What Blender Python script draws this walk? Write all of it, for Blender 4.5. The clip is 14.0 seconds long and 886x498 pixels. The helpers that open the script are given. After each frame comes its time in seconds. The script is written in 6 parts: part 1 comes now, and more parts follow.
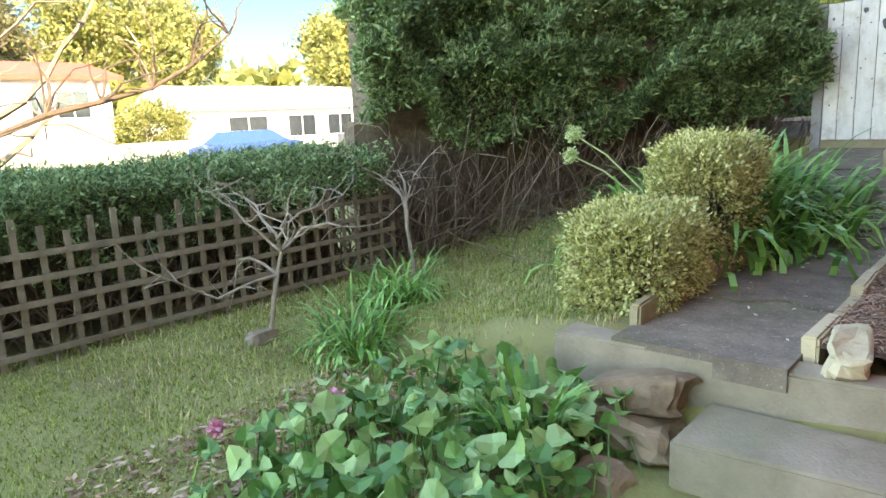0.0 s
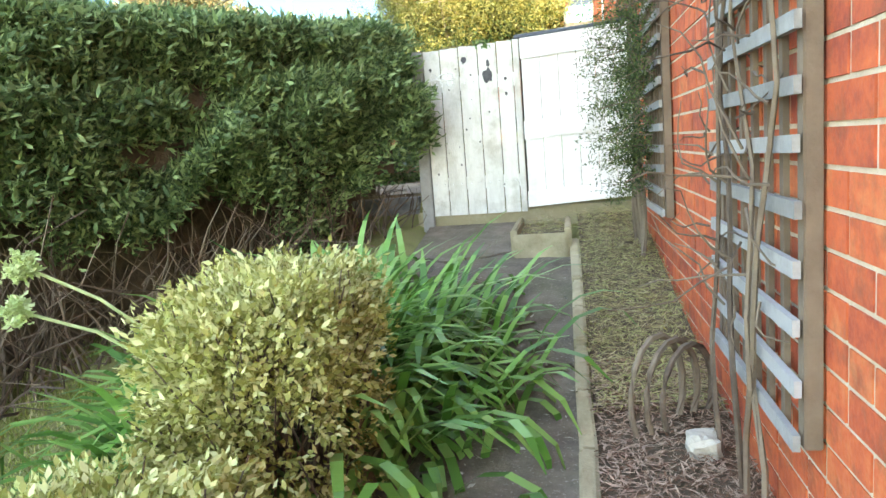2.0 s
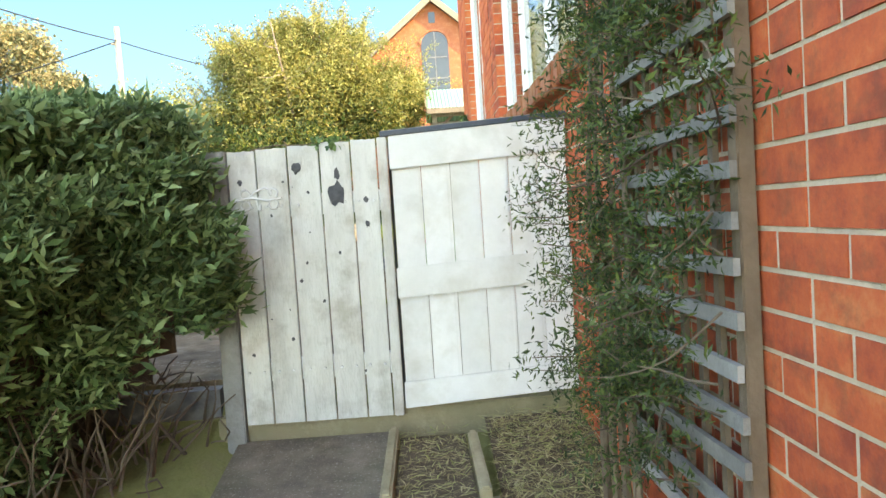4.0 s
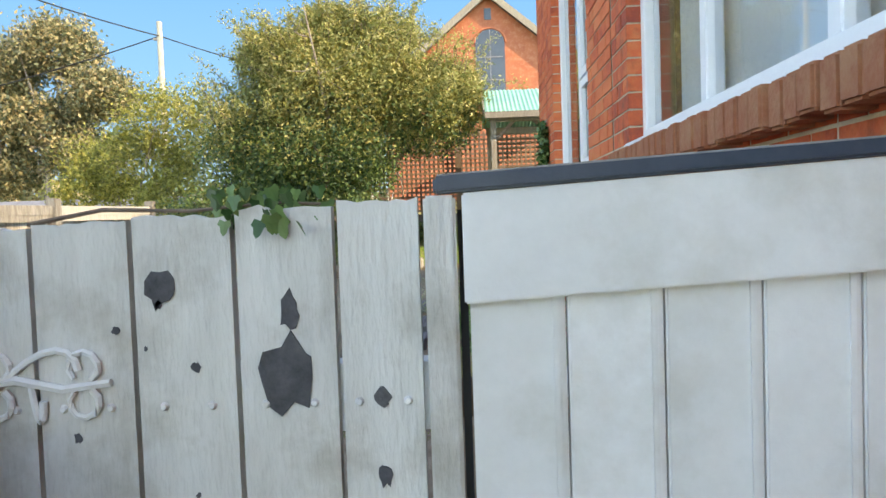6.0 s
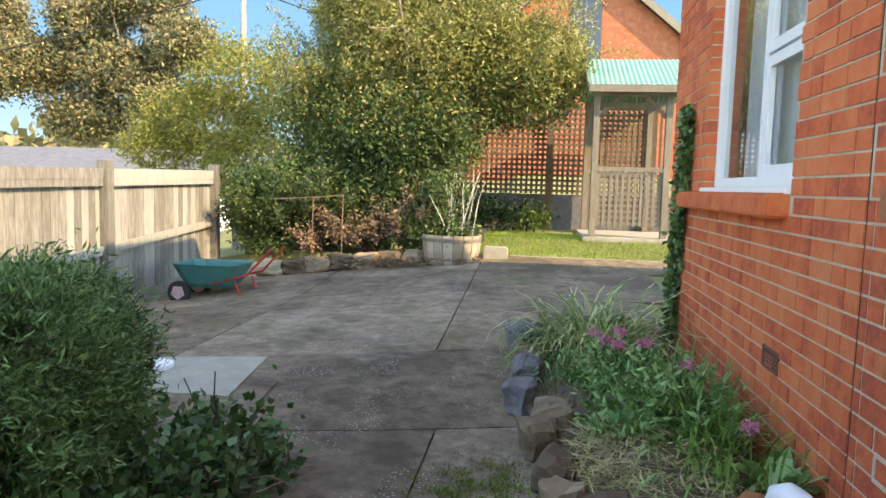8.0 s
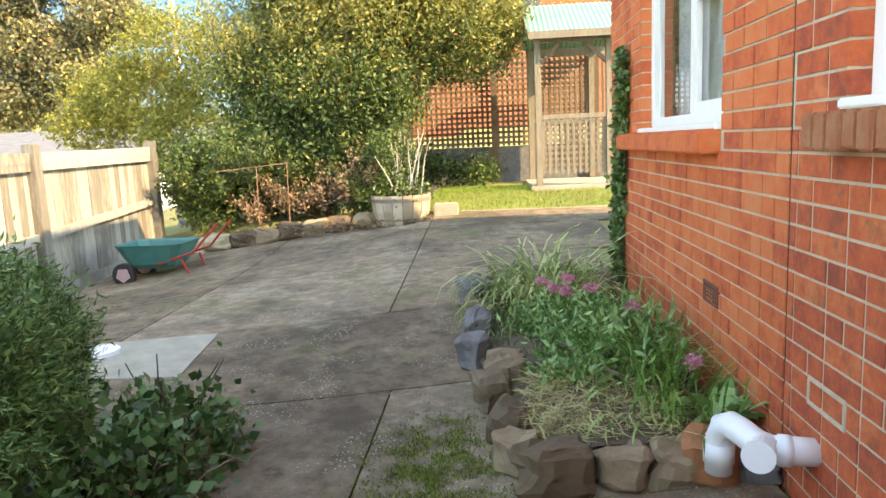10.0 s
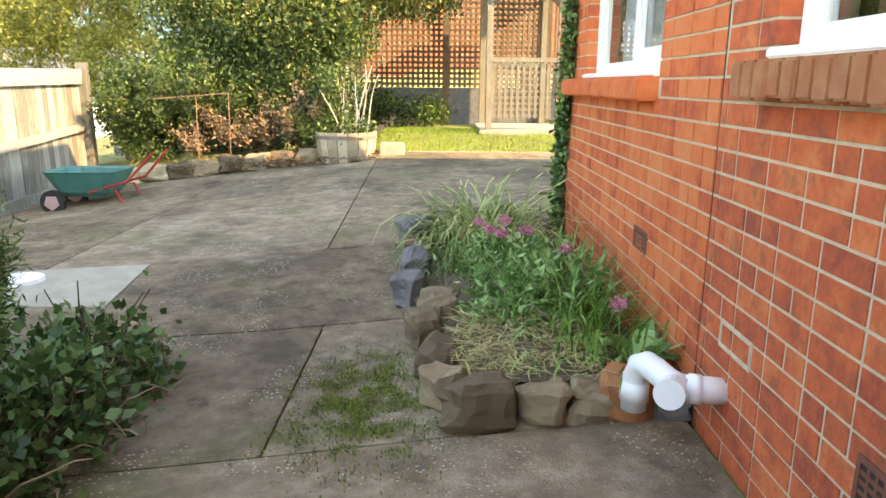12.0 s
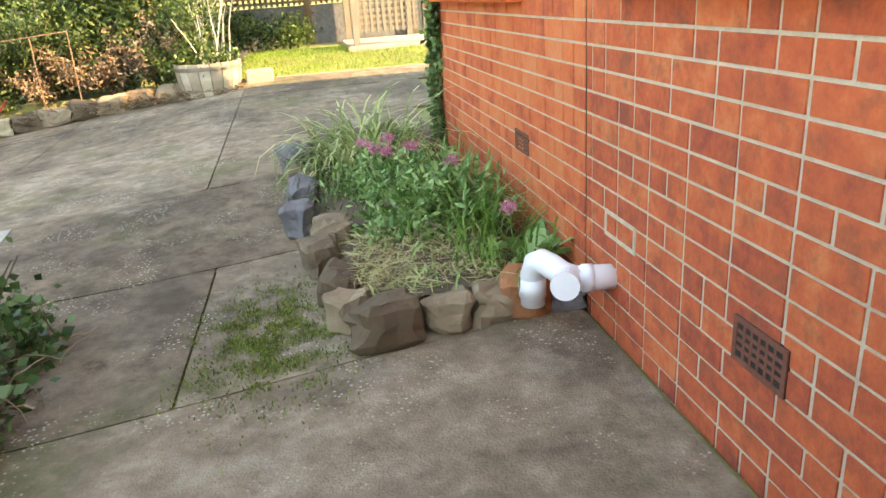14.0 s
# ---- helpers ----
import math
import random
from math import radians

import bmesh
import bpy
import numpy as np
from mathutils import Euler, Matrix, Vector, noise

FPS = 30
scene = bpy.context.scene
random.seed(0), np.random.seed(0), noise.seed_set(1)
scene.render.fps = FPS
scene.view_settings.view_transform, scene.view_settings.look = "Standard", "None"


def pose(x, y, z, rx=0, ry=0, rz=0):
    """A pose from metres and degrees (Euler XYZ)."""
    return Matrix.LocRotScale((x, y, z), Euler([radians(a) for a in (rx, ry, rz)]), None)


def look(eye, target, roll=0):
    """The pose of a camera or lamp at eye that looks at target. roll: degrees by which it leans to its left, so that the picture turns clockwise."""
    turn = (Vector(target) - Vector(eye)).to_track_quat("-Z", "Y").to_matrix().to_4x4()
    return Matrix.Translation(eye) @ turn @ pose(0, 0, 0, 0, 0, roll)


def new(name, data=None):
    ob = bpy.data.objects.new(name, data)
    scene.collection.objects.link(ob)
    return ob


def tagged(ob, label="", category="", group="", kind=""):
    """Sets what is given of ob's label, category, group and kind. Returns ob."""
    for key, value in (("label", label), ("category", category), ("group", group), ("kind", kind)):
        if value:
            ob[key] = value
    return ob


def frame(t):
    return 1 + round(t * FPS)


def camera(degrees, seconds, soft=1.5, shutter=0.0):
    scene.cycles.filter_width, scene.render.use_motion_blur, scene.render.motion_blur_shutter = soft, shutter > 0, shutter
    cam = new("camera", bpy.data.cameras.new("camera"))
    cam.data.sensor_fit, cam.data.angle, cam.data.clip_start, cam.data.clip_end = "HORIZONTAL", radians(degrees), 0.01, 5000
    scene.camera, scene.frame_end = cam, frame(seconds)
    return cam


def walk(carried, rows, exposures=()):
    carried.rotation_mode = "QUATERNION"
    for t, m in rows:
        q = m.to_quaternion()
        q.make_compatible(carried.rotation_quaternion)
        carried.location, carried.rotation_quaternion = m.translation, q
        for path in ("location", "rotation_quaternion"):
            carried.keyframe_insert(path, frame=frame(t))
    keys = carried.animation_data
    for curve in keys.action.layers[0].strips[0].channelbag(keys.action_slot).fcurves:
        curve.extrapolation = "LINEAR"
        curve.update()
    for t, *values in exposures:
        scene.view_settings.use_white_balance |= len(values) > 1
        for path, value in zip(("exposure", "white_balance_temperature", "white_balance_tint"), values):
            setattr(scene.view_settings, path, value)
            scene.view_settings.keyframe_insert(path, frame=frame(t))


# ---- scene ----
cam = camera(65.0, 14.0)
PATH = [
    (0, (0.105, -7.815, 0.208), (-1.182, -6.332, -0.173), -2.4),
    (0.5, (-0.2, -7.3, 0.1), (-1.422, -5.738, -0.157), 2.6),
    (0.8, (-0.32, -6.934, 0.183), (-1.481, -5.329, -0.09), -2.6),
    (1, (-0.26, -6.622, 0.213), (-1.377, -4.989, -0.078), -3.1),
    (1.5, (-0.408, -6.072, 0.241), (-1.132, -4.233, -0.066), -4.2),
    (2, (-0.521, -5.52, 0.332), (-0.888, -3.574, 0.049), -4.4),
    (2.5, (-0.667, -4.974, 0.424), (-0.831, -2.984, 0.314), -0.8),
    (3, (-0.657, -4.476, 0.529), (-0.705, -2.478, 0.441), -2.4),
    (5.3, (-0.809, -1.865, 0.986), (-0.696, 0.125, 0.818), -3.0),
    (5.5, (-0.800, -1.676, 1.038), (-0.741, 0.315, 0.841), -3.1),
    (5.6, (-0.794, -1.55, 1.073), (-0.776, 0.443, 0.909), -3.5),
    (6, (-0.842, -1.0, 1.084), (-0.908, 0.997, 1.004), -2.0),
    (6.5, (-1.003, -0.47, 1.231), (-1.062, 1.529, 1.243), 0.3),
    (7, (-1.071, -0.063, 1.271), (-1.118, 1.936, 1.311), 2.3),
    (7.5, (-1.096, 0.194, 1.345), (-1.288, 2.185, 1.341), 3.9),
    (8, (-1.17, 0.279, 1.359), (-1.43, 2.254, 1.178), 1.6),
    (8.5, (-1.175, 0.275, 1.342), (-1.596, 2.21, 1.061), 1.2),
    (9, (-1.169, 0.296, 1.355), (-1.349, 2.27, 1.089), -0.4),
    (9.2, (-1.157, 0.305, 1.369), (-1.289, 2.284, 1.117), -1.9),
    (11.3, (-1.019, 0.344, 1.327), (-1.166, 2.284, 0.86), -3.3),
    (11.5, (-1.02, 0.338, 1.327), (-1.115, 2.276, 0.843), -2.2),
    (12, (-1.024, 0.34, 1.323), (-1.017, 2.286, 0.861), 0.4),
    (12.5, (-1.048, 0.327, 1.311), (-0.962, 2.259, 0.804), 0.1),
    (13, (-1.047, 0.349, 1.307), (-0.887, 2.251, 0.71), -0.7),
    (13.5, (-1.039, 0.326, 1.323), (-0.834, 2.205, 0.671), -3.3),
    (14, (-1.037, 0.344, 1.324), (-0.731, 2.194, 0.629), -4.3),
]
walk(cam, [(t, look(eye, target, roll)) for t, eye, target, roll in PATH],
     [(0, 4.0, 12000, 9), (1.5, 4.55, 13500, 9), (3.0, 4.15, 15500, 8), (5.3, 3.55, 14500, 11), (6.0, 3.15, 11400, 11), (6.5, 2.95, 10200, 11), (7.5, 3.0, 10800, 11), (8.5, 3.4, 13200, 11), (9.0, 3.55, 14200, 11), (11.5, 3.8, 17500, 12), (14.0, 4.1, 19000, 12)])

# ---- world and light ----
SUN = Vector((1.2, -0.6, 1.0)).normalized()
world = bpy.data.worlds.new("sky")
scene.world = world
world.use_nodes = True
wn = world.node_tree
sky = wn.nodes.new("ShaderNodeTexSky")
sky.sky_type, sky.sun_disc = "NISHITA", False
sky.sun_elevation = math.asin(SUN.z)
sky.sun_rotation = math.atan2(SUN.x, SUN.y)
sky.altitude = 2500
sky.air_density, sky.dust_density, sky.ozone_density = 1.0, 0.0, 4.0
wn.links.new(sky.outputs[0], wn.nodes["Background"].inputs[0])
wn.nodes["Background"].inputs[1].default_value = 0.15
sun = new("sun", bpy.data.lights.new("sun", "SUN"))
sun.data.energy, sun.data.angle, sun.data.color = 1.05, radians(0.5), (1.0, 0.93, 0.84)
sun.matrix_world = look(SUN * 30, (0, 0, 0))


# ---- materials ----
def material(name, colors, rough=0.8, scale=8.0, detail=0.35, bump=0.3, bump_scale=60.0, metal=0.0, island=False, obj=False, spec=0.4, stretch=(1, 1, 1), trans=0.0, vary=0.35, speck=None, dirt=None, dirt_amount=0.5, dirt_scale=1.2):
    """colors: two or more colours that a noise runs through; island or obj: each piece takes its own shade."""
    m = bpy.data.materials.new(name)
    m.use_nodes = True
    nt = m.node_tree
    b = nt.nodes["Principled BSDF"]
    b.inputs["Roughness"].default_value, b.inputs["Metallic"].default_value = rough, metal
    b.inputs["Specular IOR Level"].default_value = spec
    co = nt.nodes.new("ShaderNodeTexCoord")
    mp = nt.nodes.new("ShaderNodeMapping")
    mp.inputs["Scale"].default_value = stretch
    geo = nt.nodes.new("ShaderNodeNewGeometry")
    nt.links.new(geo.outputs["Position"], mp.inputs[0])
    n1 = nt.nodes.new("ShaderNodeTexNoise")
    n1.inputs["Scale"].default_value, n1.inputs["Detail"].default_value = scale, 6
    n1.inputs["Roughness"].default_value = 0.72
    nt.links.new(mp.outputs[0], n1.inputs[0])
    ramp = nt.nodes.new("ShaderNodeValToRGB")
    els = ramp.color_ramp.elements
    while len(els) < len(colors):
        els.new(0.5)
    for i, c in enumerate(colors):
        els[i].position = 0.28 + 0.44 * i / max(1, len(colors) - 1)
        els[i].color = (*c, 1)
    fac = n1.outputs[0]
    if island or obj:
        if island:
            rnd = geo.outputs["Random Per Island"]
        else:
            rnd = nt.nodes.new("ShaderNodeObjectInfo").outputs["Random"]
        mx = nt.nodes.new("ShaderNodeMath")
        mx.operation = "MULTIPLY_ADD"
        nt.links.new(rnd, mx.inputs[0])
        mx.inputs[1].default_value, mx.inputs[2].default_value = vary * 1.4, -vary * 0.7
        ad = nt.nodes.new("ShaderNodeMath")
        nt.links.new(mx.outputs[0], ad.inputs[0])
        nt.links.new(n1.outputs[0], ad.inputs[1])
        fac = ad.outputs[0]
    nt.links.new(fac, ramp.inputs[0])
    out = ramp.outputs[0]
    if dirt:
        n3 = nt.nodes.new("ShaderNodeTexNoise")
        n3.inputs["Scale"].default_value, n3.inputs["Detail"].default_value = dirt_scale, 8
        n3.inputs["Roughness"].default_value = 0.65
        nt.links.new(geo.outputs["Position"], n3.inputs[0])
        rr = nt.nodes.new("ShaderNodeMapRange")
        rr.inputs[1].default_value, rr.inputs[2].default_value = 0.5, 0.68
        rr.inputs[4].default_value = dirt_amount
        nt.links.new(n3.outputs[0], rr.inputs[0])
        mix = nt.nodes.new("ShaderNodeMix")
        mix.data_type = "RGBA"
        nt.links.new(rr.outputs[0], mix.inputs[0])
        nt.links.new(out, mix.inputs[6])
        mix.inputs[7].default_value = (*dirt, 1)
        out = mix.outputs[2]
    if speck:
        n4 = nt.nodes.new("ShaderNodeTexNoise")
        n4.inputs["Scale"].default_value, n4.inputs["Detail"].default_value = 85, 3
        nt.links.new(geo.outputs["Position"], n4.inputs[0])
        r4 = nt.nodes.new("ShaderNodeMapRange")
        r4.inputs[1].default_value, r4.inputs[2].default_value, r4.inputs[4].default_value = 0.6, 0.68, 0.55
        nt.links.new(n4.outputs[0], r4.inputs[0])
        m4 = nt.nodes.new("ShaderNodeMix")
        m4.data_type = "RGBA"
        nt.links.new(r4.outputs[0], m4.inputs[0])
        nt.links.new(out, m4.inputs[6])
        m4.inputs[7].default_value = (*speck, 1)
        out = m4.outputs[2]
    nt.links.new(out, b.inputs["Base Color"])
    if bump:
        n2 = nt.nodes.new("ShaderNodeTexNoise")
        n2.inputs["Scale"].default_value, n2.inputs["Detail"].default_value = bump_scale, 5
        nt.links.new(mp.outputs[0], n2.inputs[0])
        bp = nt.nodes.new("ShaderNodeBump")
        bp.inputs["Strength"].default_value, bp.inputs["Distance"].default_value = bump, 0.01
        nt.links.new(n2.outputs[0], bp.inputs["Height"])
        nt.links.new(bp.outputs[0], b.inputs["Normal"])
    if trans:
        tr = nt.nodes.new("ShaderNodeBsdfTranslucent")
        nt.links.new(out, tr.inputs[0])
        ms = nt.nodes.new("ShaderNodeMixShader")
        ms.inputs[0].default_value = trans
        nt.links.new(b.outputs[0], ms.inputs[1])
        nt.links.new(tr.outputs[0], ms.inputs[2])
        nt.links.new(ms.outputs[0], nt.nodes["Material Output"].inputs[0])
    return m


BR = [(0.34, 0.058, 0.034), (0.52, 0.092, 0.04), (0.62, 0.118, 0.046), (0.66, 0.175, 0.07)]
M_BRICK = material("brick", BR, 0.85, 9, bump=0.5, bump_scale=45, obj=True, vary=0.2, dirt=(0.19, 0.07, 0.04), dirt_amount=0.6, dirt_scale=11)
M_BRICKS = material("bricks", BR, 0.85, 9, bump=0.5, bump_scale=45, island=True, vary=0.2, dirt=(0.19, 0.07, 0.04), dirt_amount=0.6, dirt_scale=11)
BO = [(0.42, 0.072, 0.036), (0.62, 0.12, 0.045), (0.68, 0.16, 0.06), (0.68, 0.2, 0.085)]
M_BRICK_O = material("pale_brick", BO, 0.85, 6, bump=0.4, bump_scale=45, obj=True, vary=0.2)
M_BRICKS_O = material("pale_bricks", BO, 0.85, 6, bump=0.4, bump_scale=45, island=True, vary=0.2)
M_MORTAR = material("mortar", [(0.45, 0.36, 0.27), (0.64, 0.53, 0.41)], 0.95, 14, bump=0.6, bump_scale=120)
M_SILL = material("sill_brick", [(0.27, 0.1, 0.055), (0.42, 0.19, 0.1), (0.36, 0.12, 0.06)], 0.85, 7, bump=0.5, island=True, vary=0.6)
M_PATH = material("path_concrete", [(0.09, 0.07, 0.054), (0.155, 0.122, 0.095), (0.24, 0.192, 0.152)], 0.9, 5, speck=(0.38, 0.33, 0.28), bump=0.6, bump_scale=80, obj=True, vary=0.15, dirt=(0.1, 0.105, 0.05), dirt_amount=0.7, dirt_scale=2.2)
M_STEP = material("step_concrete", [(0.2, 0.16, 0.115), (0.34, 0.285, 0.215)], 0.9, 4, bump=0.6, bump_scale=70, dirt=(0.2, 0.2, 0.12), dirt_amount=0.5)
M_PALE = material("pale_concrete", [(0.28, 0.25, 0.2), (0.42, 0.38, 0.31)], 0.9, 5, bump=0.5)
M_KERB = material("edging_concrete", [(0.3, 0.24, 0.15), (0.5, 0.42, 0.28)], 0.9, 7, bump=0.6, obj=True, dirt=(0.12, 0.14, 0.06))
M_STONE = material("field_stone", [(0.12, 0.08, 0.05), (0.22, 0.155, 0.1), (0.3, 0.22, 0.145)], 0.9, 6, bump=0.9, bump_scale=25, obj=True, vary=0.5)
M_REDSTONE = material("red_stone", [(0.28, 0.1, 0.05), (0.45, 0.18, 0.08)], 0.9, 8, bump=0.8, bump_scale=30)
M_GREYSTONE = material("grey_stone", [(0.09, 0.09, 0.1), (0.22, 0.21, 0.21)], 0.9, 8, bump=0.8, bump_scale=30)
M_PAINT = material("white_paint", [(0.66, 0.65, 0.63), (0.8, 0.79, 0.78)], 0.55, 4, bump=0.3, bump_scale=30, obj=True, vary=0.2, dirt=(0.42, 0.38, 0.3), dirt_amount=0.45, dirt_scale=3.0)
M_FLAKE = material("bare_grey_wood", [(0.045, 0.045, 0.05), (0.11, 0.11, 0.115)], 0.9, 30, bump=0.4)
M_CAP = material("dark_blue_metal", [(0.03, 0.045, 0.07), (0.05, 0.07, 0.1)], 0.45, 12, bump=0.1)
M_FRAME = material("white_window_paint", [(0.74, 0.75, 0.76), (0.82, 0.82, 0.82)], 0.4, 5, bump=0.1)
M_WOOD = material("weathered_paling", [(0.17, 0.155, 0.13), (0.29, 0.27, 0.235), (0.38, 0.36, 0.315)], 0.9, 5, bump=0.6, bump_scale=40, stretch=(6, 6, 0.8), obj=True, vary=0.35)
M_LATT = material("grey_lattice", [(0.2, 0.19, 0.18), (0.36, 0.35, 0.34)], 0.9, 6, bump=0.5, obj=True, vary=0.3)
M_LATT2 = material("brown_lattice", [(0.12, 0.08, 0.055), (0.2, 0.14, 0.1)], 0.9, 6, bump=0.4, island=True)
M_LATT3 = material("old_lattice", [(0.13, 0.1, 0.07), (0.26, 0.21, 0.15)], 0.9, 5, bump=0.4, island=True)
M_POST = material("gazebo_timber", [(0.17, 0.14, 0.105), (0.28, 0.24, 0.19)], 0.85, 5, bump=0.4, stretch=(5, 5, 1))
M_ROOF = material("green_iron", [(0.13, 0.34, 0.26), (0.2, 0.43, 0.34)], 0.5, 4, bump=0.1)
M_TILE = material("grey_roof", [(0.1, 0.1, 0.11), (0.2, 0.2, 0.21)], 0.7, 3, bump=0.3)
M_WHITEWALL = material("white_render", [(0.68, 0.66, 0.63), (0.8, 0.79, 0.77)], 0.85, 2, bump=0.2)
M_REDTRIM = material("red_trim", [(0.4, 0.08, 0.05), (0.5, 0.12, 0.07)], 0.7, 3, bump=0.1)
M_DARKGLASS = material("dark_window", [(0.02, 0.025, 0.03), (0.04, 0.045, 0.05)], 0.08, 3, bump=0, spec=0.6)
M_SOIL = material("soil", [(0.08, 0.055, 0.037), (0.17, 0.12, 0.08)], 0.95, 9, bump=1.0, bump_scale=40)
M_GROUND = material("garden_ground", [(0.14, 0.12, 0.055), (0.21, 0.21, 0.075), (0.29, 0.27, 0.12)], 0.95, 3, bump=1.0, bump_scale=50, dirt=(0.13, 0.09, 0.055), dirt_amount=0.7, dirt_scale=1.5)
M_GRASS = material("grass", [(0.13, 0.19, 0.035), (0.25, 0.32, 0.07), (0.36, 0.38, 0.12)], 0.7, 2, bump=0, island=True, trans=0.3, vary=0.6)
M_LAWN = material("bright_lawn", [(0.12, 0.2, 0.03), (0.21, 0.34, 0.05), (0.32, 0.42, 0.1)], 0.6, 2, bump=0, island=True, trans=0.35, vary=0.6)
M_MOSS = material("moss_green", [(0.07, 0.11, 0.02), (0.14, 0.19, 0.035), (0.2, 0.25, 0.05)], 0.9, 8, bump=0, island=True, vary=0.6)
M_STRAW = material("dry_grass", [(0.3, 0.23, 0.11), (0.52, 0.42, 0.24), (0.36, 0.36, 0.14)], 0.8, 2, bump=0, island=True, vary=0.6)
M_MULCH = material("mulch", [(0.16, 0.08, 0.05), (0.34, 0.21, 0.15), (0.46, 0.31, 0.23)], 0.9, 2, bump=0, island=True, vary=0.7)
M_HEDGE = material("hedge_leaf", [(0.07, 0.13, 0.05), (0.155, 0.26, 0.1), (0.28, 0.38, 0.17)], 0.55, 2.2, bump=0, island=True, trans=0.3, vary=0.7)
M_CYPRESS = material("cypress_leaf", [(0.06, 0.13, 0.035), (0.14, 0.26, 0.075), (0.23, 0.36, 0.12)], 0.65, 3, bump=0, island=True, trans=0.2, vary=0.7)
M_VARIEG = material("variegated_leaf", [(0.3, 0.3, 0.09), (0.5, 0.5, 0.18), (0.68, 0.66, 0.34)], 0.65, 4, bump=0, island=True, trans=0.3, vary=0.7)
M_STRAP = material("strap_leaf", [(0.05, 0.17, 0.03), (0.11, 0.3, 0.055), (0.2, 0.4, 0.11)], 0.35, 2, bump=0, island=True, trans=0.2, vary=0.7)
M_STRIPE = material("striped_grass", [(0.12, 0.2, 0.045), (0.29, 0.37, 0.11), (0.5, 0.52, 0.24)], 0.5, 2, bump=0, island=True, trans=0.25, vary=0.8)
M_BROAD = material("broad_leaf", [(0.06, 0.18, 0.045), (0.14, 0.31, 0.09), (0.28, 0.44, 0.18)], 0.35, 4, bump=0, island=True, trans=0.2, vary=0.7)
M_IVY = material("ivy_leaf", [(0.035, 0.09, 0.025), (0.075, 0.17, 0.05), (0.14, 0.24, 0.085)], 0.35, 4, bump=0, island=True, trans=0.2, vary=0.7)
# on the big bush these two leaf colours also carry its shade and sun
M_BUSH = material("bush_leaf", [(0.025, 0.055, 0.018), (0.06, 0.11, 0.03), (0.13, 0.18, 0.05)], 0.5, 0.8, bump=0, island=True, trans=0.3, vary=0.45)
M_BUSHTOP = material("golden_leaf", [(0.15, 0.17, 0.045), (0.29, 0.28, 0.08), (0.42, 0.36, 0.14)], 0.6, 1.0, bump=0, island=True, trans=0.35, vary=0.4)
M_YELLOW = material("yellow_leaf", [(0.16, 0.17, 0.04), (0.29, 0.28, 0.06), (0.38, 0.34, 0.09)], 0.6, 1.0, bump=0, island=True, trans=0.4, vary=0.6)
M_GUM = material("gum_leaf", [(0.1, 0.11, 0.055), (0.22, 0.2, 0.09), (0.34, 0.26, 0.13)], 0.6, 0.4, bump=0, island=True, trans=0.3, vary=0.6)
M_DEADLEAF = material("dead_leaf", [(0.15, 0.09, 0.055), (0.32, 0.21, 0.13)], 0.8, 3, bump=0, island=True, vary=0.6)
M_FLOWER = material("pink_petal", [(0.6, 0.17, 0.28), (0.74, 0.34, 0.43)], 0.6, 20, bump=0, island=True, trans=0.3)
M_BLOOM = material("pale_green_bloom", [(0.4, 0.5, 0.2), (0.62, 0.7, 0.4)], 0.6, 20, bump=0, island=True, trans=0.3)
M_TWIG = material("twig", [(0.09, 0.06, 0.045), (0.2, 0.145, 0.105)], 0.9, 12, bump=0.4, island=True)
M_BARK = material("bark", [(0.16, 0.12, 0.09), (0.34, 0.28, 0.22)], 0.9, 8, bump=0.8, bump_scale=30)
M_PALEBARK = material("pale_bark", [(0.4, 0.36, 0.3), (0.6, 0.55, 0.48)], 0.9, 5, bump=0.5)
# near-black that paints in the dark of rooms, vent holes and the open joint
M_DARK = material("unlit_black", [(0.02, 0.018, 0.016), (0.035, 0.03, 0.028)], 0.9, 4, bump=0)
M_CURTAIN = material("white_curtain", [(0.74, 0.76, 0.77), (0.84, 0.85, 0.85)], 0.9, 3, bump=0.1, trans=0.15)
M_DRAPE = material("brown_drape", [(0.2, 0.09, 0.06), (0.3, 0.14, 0.09)], 0.9, 3, bump=0.1)
M_PVC = material("white_pvc", [(0.74, 0.75, 0.78), (0.8, 0.81, 0.83)], 0.35, 10, bump=0.05)
M_TEAL = material("teal_plastic", [(0.015, 0.13, 0.12), (0.03, 0.2, 0.18)], 0.45, 6, bump=0.1)
M_RED = material("red_plastic", [(0.4, 0.02, 0.02), (0.5, 0.05, 0.04)], 0.45, 6, bump=0.1)
M_BLACK = material("black_rubber", [(0.02, 0.02, 0.02), (0.04, 0.04, 0.04)], 0.8, 6, bump=0.2)
M_PINKHUB = material("faded_pink_plastic", [(0.5, 0.3, 0.3), (0.6, 0.4, 0.4)], 0.6, 6, bump=0.1)
M_BARREL = material("barrel_oak", [(0.32, 0.25, 0.18), (0.5, 0.42, 0.32)], 0.85, 6, bump=0.5, obj=True, vary=0.5)
M_HOOP = material("rusty_hoop", [(0.2, 0.16, 0.13), (0.3, 0.25, 0.21)], 0.6, 20, metal=0.5, bump=0.3)
M_TERRA = material("vent_terracotta", [(0.14, 0.045, 0.03), (0.24, 0.08, 0.05)], 0.9, 14, bump=0.5)
M_CAR = material("blue_car_paint", [(0.03, 0.08, 0.25), (0.04, 0.1, 0.3)], 0.25, 3, bump=0)
M_ROAD = material("asphalt", [(0.1, 0.1, 0.1), (0.16, 0.155, 0.15)], 0.9, 4, bump=0.4)
M_RUST = material("rusty_iron", [(0.2, 0.1, 0.06), (0.3, 0.18, 0.12)], 0.8, 12, bump=0.4)
M_WIRE = material("black_cable", [(0.015, 0.015, 0.015), (0.02, 0.02, 0.02)], 0.7, 3, bump=0)
